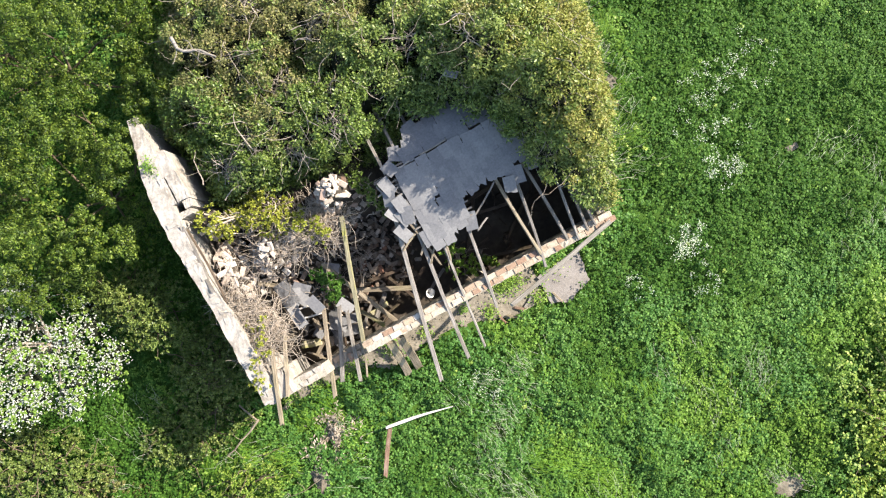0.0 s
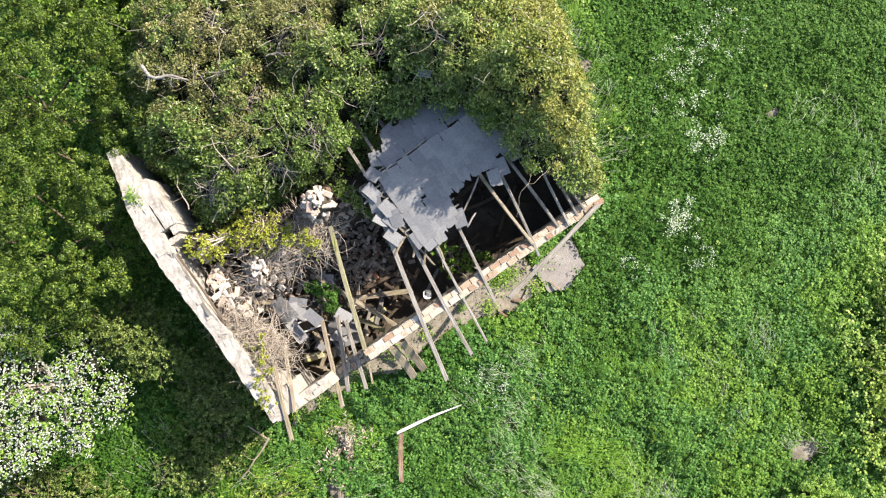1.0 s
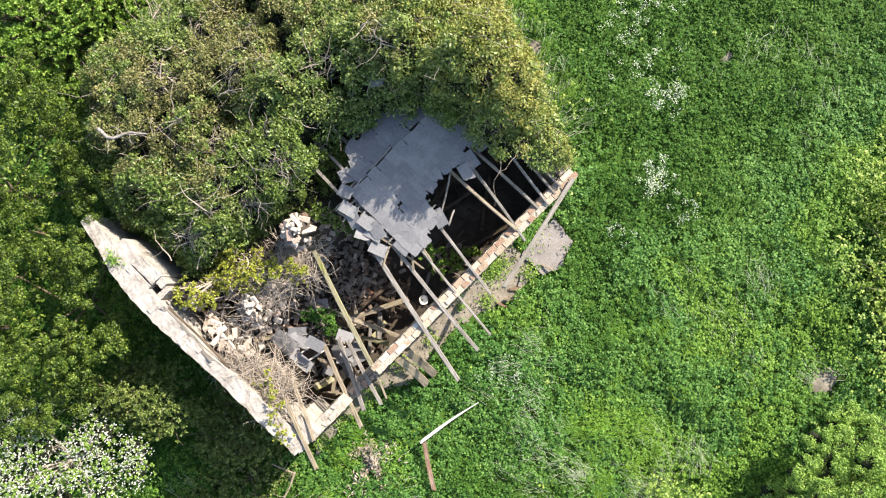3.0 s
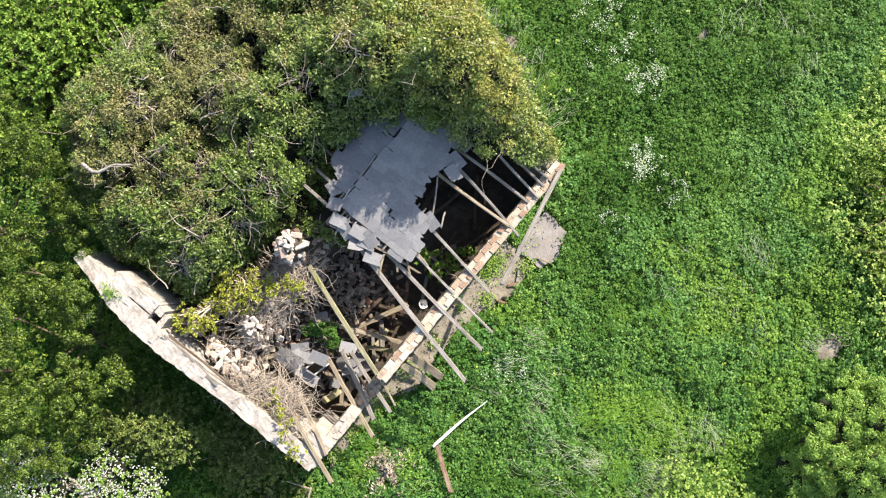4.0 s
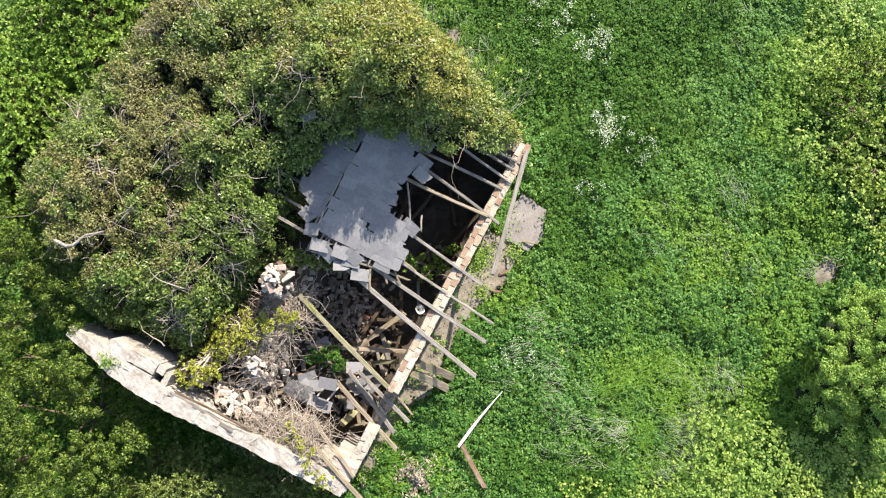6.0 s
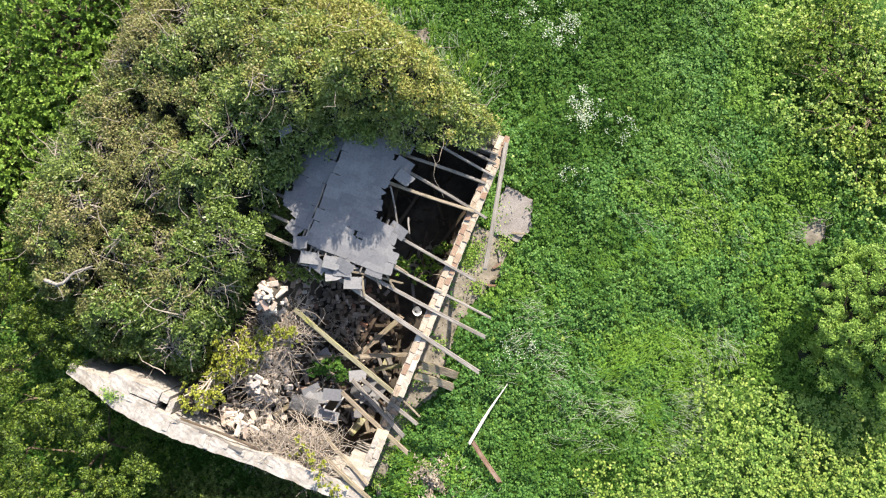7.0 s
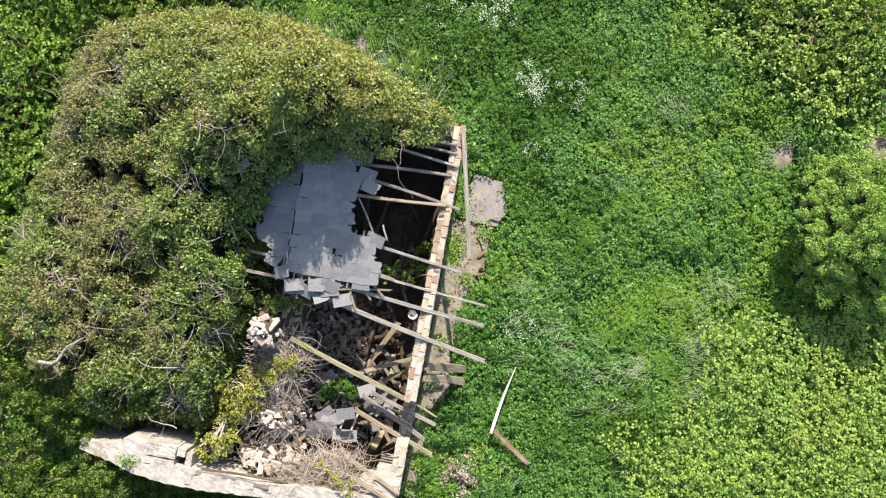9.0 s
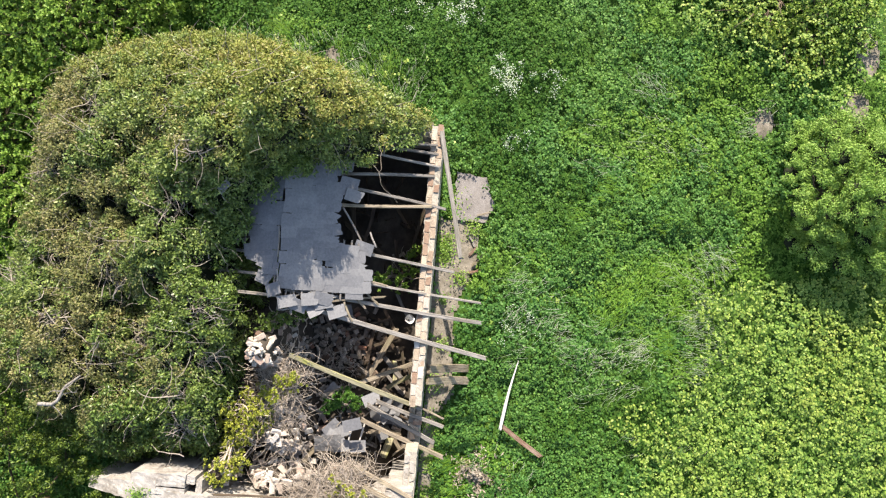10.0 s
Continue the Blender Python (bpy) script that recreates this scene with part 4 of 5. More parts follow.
PC, NC = PC[keep], NC[keep]
radius = rng.uniform(0.08, 0.2, len(PC)) * (1 + 0.5 * (rng.random(len(PC)) < 0.15))
PC = PC + NC * (rng.normal(size=(len(PC), 1)) * 0.07 - 0.02)
each = 70
who = np.repeat(np.arange(len(PC)), each)
d = unit(rng.normal(size=(len(who), 3)) + NC[who] * 0.6)
P = PC[who] + d * radius[who][:, None] * (rng.random((len(who), 1)) ** 0.4) * [1, 1, 0.8]
N = d * 0.8 + NC[who] * 0.4 + [0, 0, 0.3] + rng.normal(size=d.shape) * 0.4
A = d + rng.normal(size=d.shape) * 0.7
# Sunward and higher clumps take the leaf colour with the sunlight in it.
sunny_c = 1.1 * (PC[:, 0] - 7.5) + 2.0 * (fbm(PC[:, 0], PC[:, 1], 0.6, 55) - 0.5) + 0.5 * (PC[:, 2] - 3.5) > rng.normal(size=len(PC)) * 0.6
dusty_c = (~sunny_c) & (fbm(PC[:, 0], PC[:, 1], 1.3, 57) + 0.09 * (PC[:, 1] - 6.1) - 0.05 * np.clip(3.5 - PC[:, 0], 0, 3) + rng.normal(size=len(PC)) * 0.1 > 0.58)
gloss_c = (~sunny_c) & (~dusty_c) & (fbm(PC[:, 0], PC[:, 1], 1.2, 58) + rng.normal(size=len(PC)) * 0.1 - 0.06 * (PC[:, 0] - 3.8) - 0.03 * (PC[:, 1] - 5) > 0.52)
rest_c = ~(sunny_c | dusty_c | gloss_c)
for nm, selc, mat, ln in (("ivy_foliage", rest_c, M_IVY, 0.063), ("sunlit_yellow_foliage", sunny_c, M_IVY_SUN, 0.055), ("olive_foliage", dusty_c, M_OLIVE, 0.05), ("glossy_foliage", gloss_c, M_GLOSSY, 0.06)):
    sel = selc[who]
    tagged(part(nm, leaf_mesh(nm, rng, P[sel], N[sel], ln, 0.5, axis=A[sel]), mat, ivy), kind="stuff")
# A dark sheet below the leaves paints the shade seen through the gaps.
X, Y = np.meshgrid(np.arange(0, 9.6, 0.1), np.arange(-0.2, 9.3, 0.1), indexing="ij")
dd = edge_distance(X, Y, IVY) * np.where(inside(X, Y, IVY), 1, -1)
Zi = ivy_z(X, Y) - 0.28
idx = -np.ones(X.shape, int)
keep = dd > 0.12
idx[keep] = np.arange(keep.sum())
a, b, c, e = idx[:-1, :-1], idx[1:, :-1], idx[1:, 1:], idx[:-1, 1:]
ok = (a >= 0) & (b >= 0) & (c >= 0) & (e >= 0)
tagged(part("gap_shade", array_mesh("gap_shade", np.stack([X[keep], Y[keep], Zi[keep]], -1), np.stack([a[ok], b[ok], c[ok], e[ok]], -1)), M_GAP_DARK, ivy), kind="stuff")
# bare stems, in tufts where the leaves are thin
paths = []
for tx, ty in TUFTS:
    tz = float(ivy_z(np.array([tx]), np.array([ty]))[0])
    aim = rng.uniform(0, 6.28)
    for _ in range(26):
        a = aim + rng.normal() * 0.7
        way = np.array([math.cos(a), math.sin(a), rng.uniform(-0.1, 0.5)])
        foot = np.array([tx, ty, tz - 0.12]) + rng.normal(size=3) * [0.12, 0.12, 0.04] - way * 0.15
        paths.append((wander(rng, foot, way, rng.uniform(0.25, 0.6), 6, 0.28), rng.uniform(0.005, 0.01), 0.003))
    for _ in range(5):
        a = aim + rng.normal() * 0.9
        way = np.array([math.cos(a), math.sin(a), rng.uniform(0.0, 0.35)])
        foot = np.array([tx, ty, tz - 0.02]) + rng.normal(size=3) * [0.14, 0.14, 0.03] - way * 0.3
        paths.append((wander(rng, foot, way, rng.uniform(0.5, 0.95), 8, 0.3), rng.uniform(0.011, 0.017), 0.005))
P, N = on_ivy(rng, 1500)
for p, n in zip(P, N):
    paths.append((wander(rng, p - n * 0.05, unit(np.cross(n[None], rng.normal(size=(1, 3))))[0] + n * 0.3, rng.uniform(0.2, 0.5), 6, 0.33), rng.uniform(0.004, 0.007), 0.002))
P, N = on_ivy(rng, 420)
for p, n in zip(P[P[:, 0] > 1.3], N[P[:, 0] > 1.3]):
    paths.append((wander(rng, p - n * 0.03, unit(np.cross(n[None], rng.normal(size=(1, 3))))[0] + n * 0.12, rng.uniform(0.5, 1.1), 9, 0.3), rng.uniform(0.006, 0.011), 0.003))
tagged(part("stem_tangle", tube_mesh("stem_tangle", paths, 3), M_TWIG, ivy), kind="stuff")
limb_xy = np.array([(1.74, 6.64), (1.75, 6.4), (1.82, 6.31), (1.92, 6.26), (2.0, 6.24), (2.1, 6.18), (2.2, 6.05), (2.3, 5.94)])
limb_z = max(3.4, float(ivy_z(limb_xy[:, 0], limb_xy[:, 1]).max()) + 0.1)
bits = [([(px, py, limb_z) for px, py in limb_xy], 0.036, 0.018)]
for q in [(px, py, limb_z) for px, py in limb_xy[1:7]]:
    bits.append((wander(rng, q, rng.normal(size=3) * [1, 1, 0.2], 0.3, 5, 0.35), 0.01, 0.003))
tagged(part("dead_branch", tube_mesh("dead_branch", bits, 6), M_WOOD_GREY), "pale crooked dead branch lying on dark ivy", "branch")

# ---------------------------------------------------------------- evergreen trees beside the gable
EVER = [(-4.6, 4.9), (-3.2, 3.8), (-1.5, 3.7), (-0.9, 3.9), (-0.55, 4.6), (-0.15, 5.4), (0.3, 5.8), (0.95, 6.6), (1.25, 7.6), (1.5, 8.7), (0.4, 9.4), (-1.5, 9.8), (-4.4, 9.2), (-5.4, 7.0)]
rng = np.random.default_rng(202)
allc = scatter_clumps(rng, EVER, 88, lambda x, y, d: 2.6 + 1.2 * (1 - math.exp(-d / 0.8)) + rng.uniform(-1.0, 0.5), 0.32, 0.54, 0.57)
EVER_FEET = ((-1.3, 5.4, 0), (-1.0, 7.9, 0), (-3.4, 6.4, 0))


def domed_crown(name, rng, clumps, per_clump, length, material, parent, width=0.35, knob=1.0):
    """Sprays of small leaves lying over the shells of rounded clumps, each clump broken into knobs."""
    knobs = []
    for x, y, z, r in clumps:
        for _ in range(18):
            d = unit(rng.normal(size=(1, 3)) + [0, 0, 0.45])[0]
            knobs.append((*(np.array([x, y, z]) + d * r * [1, 1, 0.7] * rng.uniform(0.6, 1.1)), r * knob * rng.uniform(0.22, 0.4)))
    kn = np.array(knobs)
    who = np.repeat(np.arange(len(kn)), per_clump // 18)
    d = unit(rng.normal(size=(len(who), 3)) + [0, 0, 0.5])
    pos = kn[who, :3] + d * kn[who, 3:4] * rng.random((len(who), 1)) ** 0.3 * [1, 1, 0.6]
    ahead = d + rng.normal(size=d.shape) * 0.55
    part(name, leaf_mesh(name, rng, pos, d + rng.normal(size=d.shape) * 0.35 + [0, 0, 0.2], length, width, 0.3, axis=np.cross(d, rng.normal(size=d.shape)) + ahead * 0.6), material, parent)


for foot, lab in zip(EVER_FEET, ("dark olive evergreen tree crowding the gable wall", "dark olive evergreen tree behind the house", "dark olive evergreen tree with a broad crown")):
    mine = [q for q in allc if foot == min(EVER_FEET, key=lambda f: (f[0] - q[0]) ** 2 + (f[1] - q[1]) ** 2)]
    tree = thing("evergreen_tree", lab, "tree", "evergreen trees", at=(0, 0, 0))
    domed_crown("crown", rng, mine, 2340, 0.048, M_EVERGREEN, tree, 0.5, 0.9)
    domed_crown("inner_foliage", rng, [(x + rng.normal() * 0.2, y + rng.normal() * 0.2, z - 1.2, r * 1.3) for x, y, z, r in mine], 220, 0.085, M_EVERGREEN, tree, 0.6)
    limbs("limb", rng, foot, [(x, y, z - 0.75, r * 0.4) for x, y, z, r in mine], tree, 0.06, every=3)

# ---------------------------------------------------------------- blossom tree and bushes west of the gable
rng = np.random.default_rng(303)
BLOSSOM = [(-3.7, 4.6), (-2.7, 3.4), (-2.1, 2.1), (-3.3, 1.6), (-5.0, 2.0), (-6.0, 3.4), (-5.0, 4.9)]
cl = scatter_clumps(rng, BLOSSOM, 34, lambda x, y, d: 1.8 + 0.6 * (1 - math.exp(-d / 0.6)), 0.28, 0.45, 0.36)
tree = thing("blossom_tree", "small tree covered in white blossom above dark weeds", "tree")
crown("crown", rng, cl, 620, 0.05, M_ELDER, tree)
crown("blossom", rng, [(x, y, z + 0.05, r * 1.05) for x, y, z, r in cl], 1500, 0.019, M_PETAL, tree, 0.9, tuft=9, spread=1.0)
part("gap_shade", core_mesh("gap_shade", rng, cl, 0.5, 0.2), M_GAP_DARK, tree)["kind"] = "stuff"
limbs("limb", rng, (-3.8, 3.1, 0), [(x, y, z - 0.15, r) for x, y, z, r in cl], tree, 0.06, M_TWIG, every=2)
for poly, n, zt, mat, lab in (([(-2.8, 3.9), (-1.6, 3.6), (-0.95, 2.9), (-1.2, 2.0), (-1.9, 2.2), (-2.3, 2.9)], 24, 2.0, M_IVY, "olive-green bush in the shade of the gable"),
                              ([(-1.6, 2.0), (-0.5, 1.9), (-0.35, 0.6), (-1.2, 0.4), (-2.0, 1.2)], 16, 0.95, M_IVY, "low olive-green bush in the wall's shade"),
                              ([(-0.9, 0.3), (-1.2, -0.25), (-2.2, -0.5), (-3.2, -0.55), (-3.5, 0.3), (-2.4, 1.0), (-1.4, 0.6)], 26, 0.3, M_IVY, "low dark-green ivy bush beside the wall corner"),
                              ([(-6.8, 2.2), (-5.2, 1.7), (-4.4, 0.9), (-4.6, -0.4), (-6.6, 0.2)], 20, 0.7, M_IVY, "olive-green straggling bush among dry stems")):
    cl = scatter_clumps(rng, poly, n, lambda x, y, d: zt * (0.7 + 0.4 * (1 - math.exp(-d / 0.4))), 0.25, 0.42, 0.3)
    bush = thing("bush", lab, "bush")
    crown("crown", rng, cl, 800, 0.06, mat, bush)
    limbs("limb", rng, (np.mean([q[0] for q in cl]), np.mean([q[1] for q in cl]), 0), cl, bush, 0.03)

# ---------------------------------------------------------------- shrubs round the clearing
rng = np.random.default_rng(404)
EAST = [(5.6, -8.9), (5.8, -8.0), (6.3, -7.55), (7.0, -7.45), (7.8, -7.55), (8.5, -8.0), (8.6, -9.3), (7.6, -10.2), (5.8, -9.9)]
cl = scatter_clumps(rng, EAST, 62, lambda x, y, d: 1.0 + 1.0 * (1 - math.exp(-d / 0.6)) + rng.uniform(-0.4, 0.25), 0.22, 0.38, 0.34)
tree = thing("elder_tree", "rounded grey-green tree standing in the weeds", "tree")
domed_crown("crown", rng, cl, 1440, 0.05, M_ELDER, tree, 0.5, 1.35)
part("gap_shade", core_mesh("gap_shade", rng, cl, 0.62, 0.2), M_GAP_DARK, tree)["kind"] = "stuff"
limbs("limb", rng, (6.9, -8.5, 0), [(x, y, z - 0.25, r * 0.5) for x, y, z, r in cl], tree, 0.06, every=2)
for poly, n, zt, mat, ln, lab in (
        ([(9.8, -8.1), (10.5, -6.7), (11.2, -5.9), (12.7, -5.0), (13.6, -6.0), (13.0, -8.5), (11.5, -9.9), (10.3, -9.0)], 40, 0.5, M_BRAMBLE, 0.07, "yellow-green shrub at the clearing's edge"),
        ([(8.6, 6.9), (9.2, 6.0), (10.6, 5.4), (12.0, 7.0), (11.0, 9.6), (9.2, 10.8), (8.1, 9.0), (8.0, 8.0)], 76, 1.1, M_FRESH, 0.075, "bright-green broad-leaved shrub behind the ivy"),
        ([(7.8, 8.1), (8.3, 8.8), (9.0, 10.8), (6.0, 11.6), (4.6, 10.8), (4.4, 8.6), (6.6, 8.4)], 80, 1.1, M_FRESH, 0.075, "bright-green broad-leaved shrub behind the house"),
        ([(4.2, 8.7), (4.4, 11.2), (2.0, 12.0), (-0.5, 11.4), (0.6, 8.9), (2.2, 8.9)], 74, 1.1, M_FRESH, 0.075, "bright-green broad-leaved shrub behind the house"),
        ([(-1.3, -1.6), (-2.0, -1.0), (-2.6, -0.95), (-3.0, -1.6), (-2.6, -2.6), (-1.6, -2.2)], 18, 0.3, M_BRAMBLE, 0.055, "low yellow-green shrub near the wall corner"),
        ([(-3.9, -0.5), (-4.4, -1.4), (-5.6, -1.0), (-6.0, 0.2), (-4.8, 0.2)], 20, 0.3, M_OLIVE, 0.05, "low olive-green shrub among pale stalks")):
    cl = scatter_clumps(rng, poly, n, lambda x, y, d: zt * (0.6 + 0.5 * (1 - math.exp(-d / 0.5))), 0.3, 0.5, 0.36)
    bush = thing("shrub", lab, "shrub", "shrubs round the clearing")
    crown("crown", rng, cl, 640, ln * 1.1, mat, bush, 0.65)
    limbs("limb", rng, (np.mean([q[0] for q in cl]), np.mean([q[1] for q in cl]), 0), cl, bush, 0.05)

# ---------------------------------------------------------------- plants growing in the ruin
rng = np.random.default_rng(505)
for cl, n, mat, ln, lab in (
        (scatter_clumps(rng, [(0.55, 3.2), (0.6, 3.5), (1.3, 3.6), (1.6, 3.7), (1.95, 3.35), (2.3, 2.8), (2.6, 2.28), (2.35, 2.12), (1.95, 2.6), (1.5, 2.85), (1.1, 3.05)], 52, lambda x, y, d: 2.3 + 0.5 * min(d, 0.25) + 0.12 * math.sin(x * 5) + 0.12 * x + 0.7 * max(0, 1.2 - x) + rng.normal() * 0.06, 0.1, 0.19, 0.12) + [(0.6, 3.5, 2.98, 0.16), (0.76, 3.42, 2.92, 0.16), (0.68, 3.62, 2.98, 0.15), (0.85, 3.6, 2.9, 0.16), (0.55, 3.36, 2.9, 0.13)], 170, M_YELLOWGREEN, 0.046, "yellow-green shrub growing out of the rubble"),
        ([(1.93, 1.54, 1.75, 0.17), (1.95, 1.3, 1.7, 0.17), (1.85, 1.72, 1.8, 0.15), (1.9, 1.15, 1.65, 0.14), (2.08, 1.42, 1.65, 0.14)], 420, M_NETTLE, 0.055, "dark-green plant growing between fallen beams"),
        ([(0.38, 0.85, 2.85, 0.22), (0.2, 0.65, 2.8, 0.2), (0.45, 1.0, 2.8, 0.2), (0.1, 0.3, 2.75, 0.14), (0.5, 1.1, 2.6, 0.2), (0.35, 1.35, 2.5, 0.18), (0.0, 0.45, 2.6, 0.15), (0.62, 1.3, 2.6, 0.16)], 120, M_YELLOWGREEN, 0.05, "thin yellow-green shrub on the wall corner"),
        ([(4.35, 0.55, 0.9, 0.22), (4.55, 0.75, 1.0, 0.2), (4.7, 0.4, 0.8, 0.2), (4.4, 0.95, 1.4, 0.18), (5.1, 0.35, 0.7, 0.18)], 230, M_FRESH, 0.075, "bright-green weed rising inside the front wall"),
        ([(3.5, 2.75, 2.7, 0.17), (3.62, 2.55, 2.75, 0.18), (3.66, 2.32, 2.7, 0.17), (3.7, 2.1, 2.55, 0.14), (3.45, 2.9, 2.8, 0.15)], 260, M_GLOSSY, 0.06, "ivy clump hanging at the slates' edge")):
    pl = thing("rubble_shrub", lab, "shrub", "plants in the ruin")
    crown("foliage", rng, cl, n, ln, mat, pl)
    cx, cy = np.mean([q[0] for q in cl]), np.mean([q[1] for q in cl])
    limbs("stem", rng, (cx, cy, 0.3), cl, pl, 0.014, M_DEADSTEM)
for cx, cy, cz, sx, sy, sz, n, lab in ((2.42, 2.55, 2.52, 0.42, 0.32, 0.1, 380, "tangle of dead brown bramble stems on the rubble"), (0.6, 1.22, 2.52, 0.34, 0.5, 0.16, 340, "tangle of dead grey stems over the wall corner"), (1.45, 2.45, 2.34, 0.55, 0.4, 0.08, 190, "tangle of dead brown stems among bricks"), (0.34, 1.95, 2.55, 0.12, 0.5, 0.12, 170, "dead stems along the gable wall"), (2.65, 1.65, 0.95, 0.3, 0.35, 0.1, 45, "dead stems caught under a fallen beam")):
    paths = []
    for _ in range(n):
        s = np.array([cx, cy, cz]) + rng.normal(size=3) * [sx, sy, sz] * 0.6
        d = rng.normal(size=3) * [1, 1, 0.25]
        bow = rng.normal(size=3) * [1, 1, 0.3]
        ln = rng.uniform(0.2, 0.7)
        t = np.linspace(0, 1, 7)[:, None]
        paths.append((s + unit(d[None])[0] * ln * t + bow * 0.13 * ln * np.sin(t * 3.1) + rng.normal(size=(7, 3)) * 0.012, rng.uniform(0.004, 0.0095), 0.0025))
    for _ in range(6):
        s = np.array([cx, cy, cz]) + rng.normal(size=3) * [sx, sy, 0] * 0.3
        paths.append(([s, s * [1, 1, 0.5], [s[0], s[1], 0.2]], 0.012, 0.014))
    tagged(part("dead_bramble", tube_mesh("dead_bramble", paths, 3), M_DEADSTEM), lab, "dead stems", kind="stuff")

# ---------------------------------------------------------------- weeds of the clearing
rng = np.random.default_rng(606)


def open_ground(x, y, soft=0.12):
    """True where weeds may stand."""
    r = rng.normal(size=x.shape) * soft * 0.6 + (fbm(x, y, 0.4, 71) - 0.5) * soft * 2
    free = ~((x > -0.15) & (x < 7.85) & (y > -0.16) & (y < 5.95))
    for poly, rim in ((STRIP, 0.03), (SLAB, 0.07)):
        free &= edge_distance(x, y, poly) * np.where(inside(x, y, poly), 1, -1) < r - rim
    free &= ~(inside(x, y, IVY) & (edge_distance(x, y, IVY) > 0.5))
    for bx, by, ra, rb in BARE:
        free &= ((x - bx) / ra) ** 2 + ((y - by) / rb) ** 2 > 0.8 + r * 4
    return free


def weed_height(x, y):
    return 0.12 + 0.42 * np.clip(fbm(x, y, 1.1, 81, 2) - 0.22, 0, 1) + 0.26 * (fbm(x, y, 0.33, 84, 2) - 0.35)


def yellow_share(x, y):
    """Where bramble takes over from nettle."""
    edge = np.interp(x, [-3, 1.6, 3.0, 4.7, 5.0, 5.6, 8.8, 9.2, 10.0, 10.6, 12.2, 14], [-4.8, -4.7, -5.5, -5.9, -6.9, -9.6, -9.6, -7.8, -6.2, -5.0, -4.2, -3.6])
    s = np.clip((edge - y + 1.6 * (fbm(x, y, 0.9, 97, 2) - 0.5)) / 0.8, 0, 1.15) * np.where(x > 8.5, 0.22 + 0.3 * np.clip((x - 10.2) / 1.0, 0, 1), 1.0)
    s = np.maximum(s, 0.8 * np.clip((y - 8.2) / 0.6, 0, 1) * np.clip((x - 3.5) / 2, 0, 1))
    s = np.maximum(s, 0.2 * np.exp(-((x + 2.6) / 1.2) ** 2 - ((y + 2.2) / 0.9) ** 2))
    s = np.maximum(s, 0.12 * np.exp(-((x - 9.0) / 0.5) ** 2 - ((y - 2.6) / 2.2) ** 2))
    return s + 0.0015


N_PLANT, PER = 120000, 5
rad = REACH * np.sqrt(rng.random(N_PLANT))
ang = rng.random(N_PLANT) * 2 * math.pi
x, y = CENTRE[0] + rad * np.cos(ang), CENTRE[1] + rad * np.sin(ang)
ok = open_ground(x, y)
x, y = x[ok], y[ok]
h = weed_height(x, y)
yellow = rng.random(len(x)) < yellow_share(x, y) * (0.55 + 0.9 * fbm(x, y, 0.5, 91))
h = h + np.where(yellow, 0.12 + 0.3 * np.clip((-5.0 - y) / 2, 0, 1), 0)
thin = fbm(x, y, 0.3, 95, 2)
ok = (thin > 0.16 + 0.1 * rng.random(len(x))) & (~yellow | (rng.random(len(x)) < 0.8))
x, y, h, yellow = x[ok], y[ok], h[ok], yellow[ok]
top = ground_z(x, y) + np.maximum(0.04, h * (0.55 + 0.5 * rng.random(len(x)) ** 0.6))
who = np.repeat(np.arange(len(x)), PER)
spin = rng.random(len(who)) * 2 * math.pi
tier = rng.random(len(who))
out = np.stack([np.cos(spin), np.sin(spin), np.zeros(len(who))], -1)
C = np.stack([x[who], y[who], top[who]], -1) + out * (0.02 + 0.04 * tier[:, None]) - [0, 0, 1] * tier[:, None] * 0.07
C[:, 2] = np.maximum(C[:, 2], 0.02)
tilt = out * (0.1 + 0.3 * tier[:, None]) + [0, 0, 1] + rng.normal(size=C.shape) * 0.25
yw = yellow[who]
blotch = fbm(x, y, 1.6, 141, 3) + rng.normal(size=len(x)) * 0.05
# The last term paints the gable's shade into the weed colour west of it.
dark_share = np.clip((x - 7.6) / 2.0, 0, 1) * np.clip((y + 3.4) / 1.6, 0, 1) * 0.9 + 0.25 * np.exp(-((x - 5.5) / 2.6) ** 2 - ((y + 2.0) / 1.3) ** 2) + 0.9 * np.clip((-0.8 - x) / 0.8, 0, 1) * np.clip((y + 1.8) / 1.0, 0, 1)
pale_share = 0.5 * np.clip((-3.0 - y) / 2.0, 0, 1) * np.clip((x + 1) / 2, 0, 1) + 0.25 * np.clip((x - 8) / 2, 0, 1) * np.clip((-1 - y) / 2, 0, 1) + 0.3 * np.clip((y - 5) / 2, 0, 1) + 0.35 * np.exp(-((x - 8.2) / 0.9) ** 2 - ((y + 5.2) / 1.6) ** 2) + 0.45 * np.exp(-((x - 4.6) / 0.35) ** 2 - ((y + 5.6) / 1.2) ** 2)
leaf_tone = np.where(blotch < 0.3 + 0.5 * dark_share, 1, np.where(blotch > 0.72 - 0.3 * pale_share, 2, 0))
sp = leaf_tone[who]
for nm, k, mat, lab in (("nettle_carpet", 0, M_NETTLE, "thick carpet of deep-green nettles and weeds"), ("darkened_nettle_carpet", 1, M_NETTLE_DARK, "thick carpet of nettles toned darker, also for the gable's shade"), ("pale_herb_carpet", 2, M_CLEAVERS, "drifts of paler yellowish-green weeds among nettles")):
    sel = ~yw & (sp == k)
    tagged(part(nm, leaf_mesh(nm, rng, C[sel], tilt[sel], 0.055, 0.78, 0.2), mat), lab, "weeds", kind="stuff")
tagged(part("bramble_carpet", leaf_mesh("bramble_carpet", rng, C[yw], tilt[yw], 0.06, 0.8), M_BRAMBLE), "sunlit yellow-green bramble leaves over the weeds", "brambles", kind="stuff")


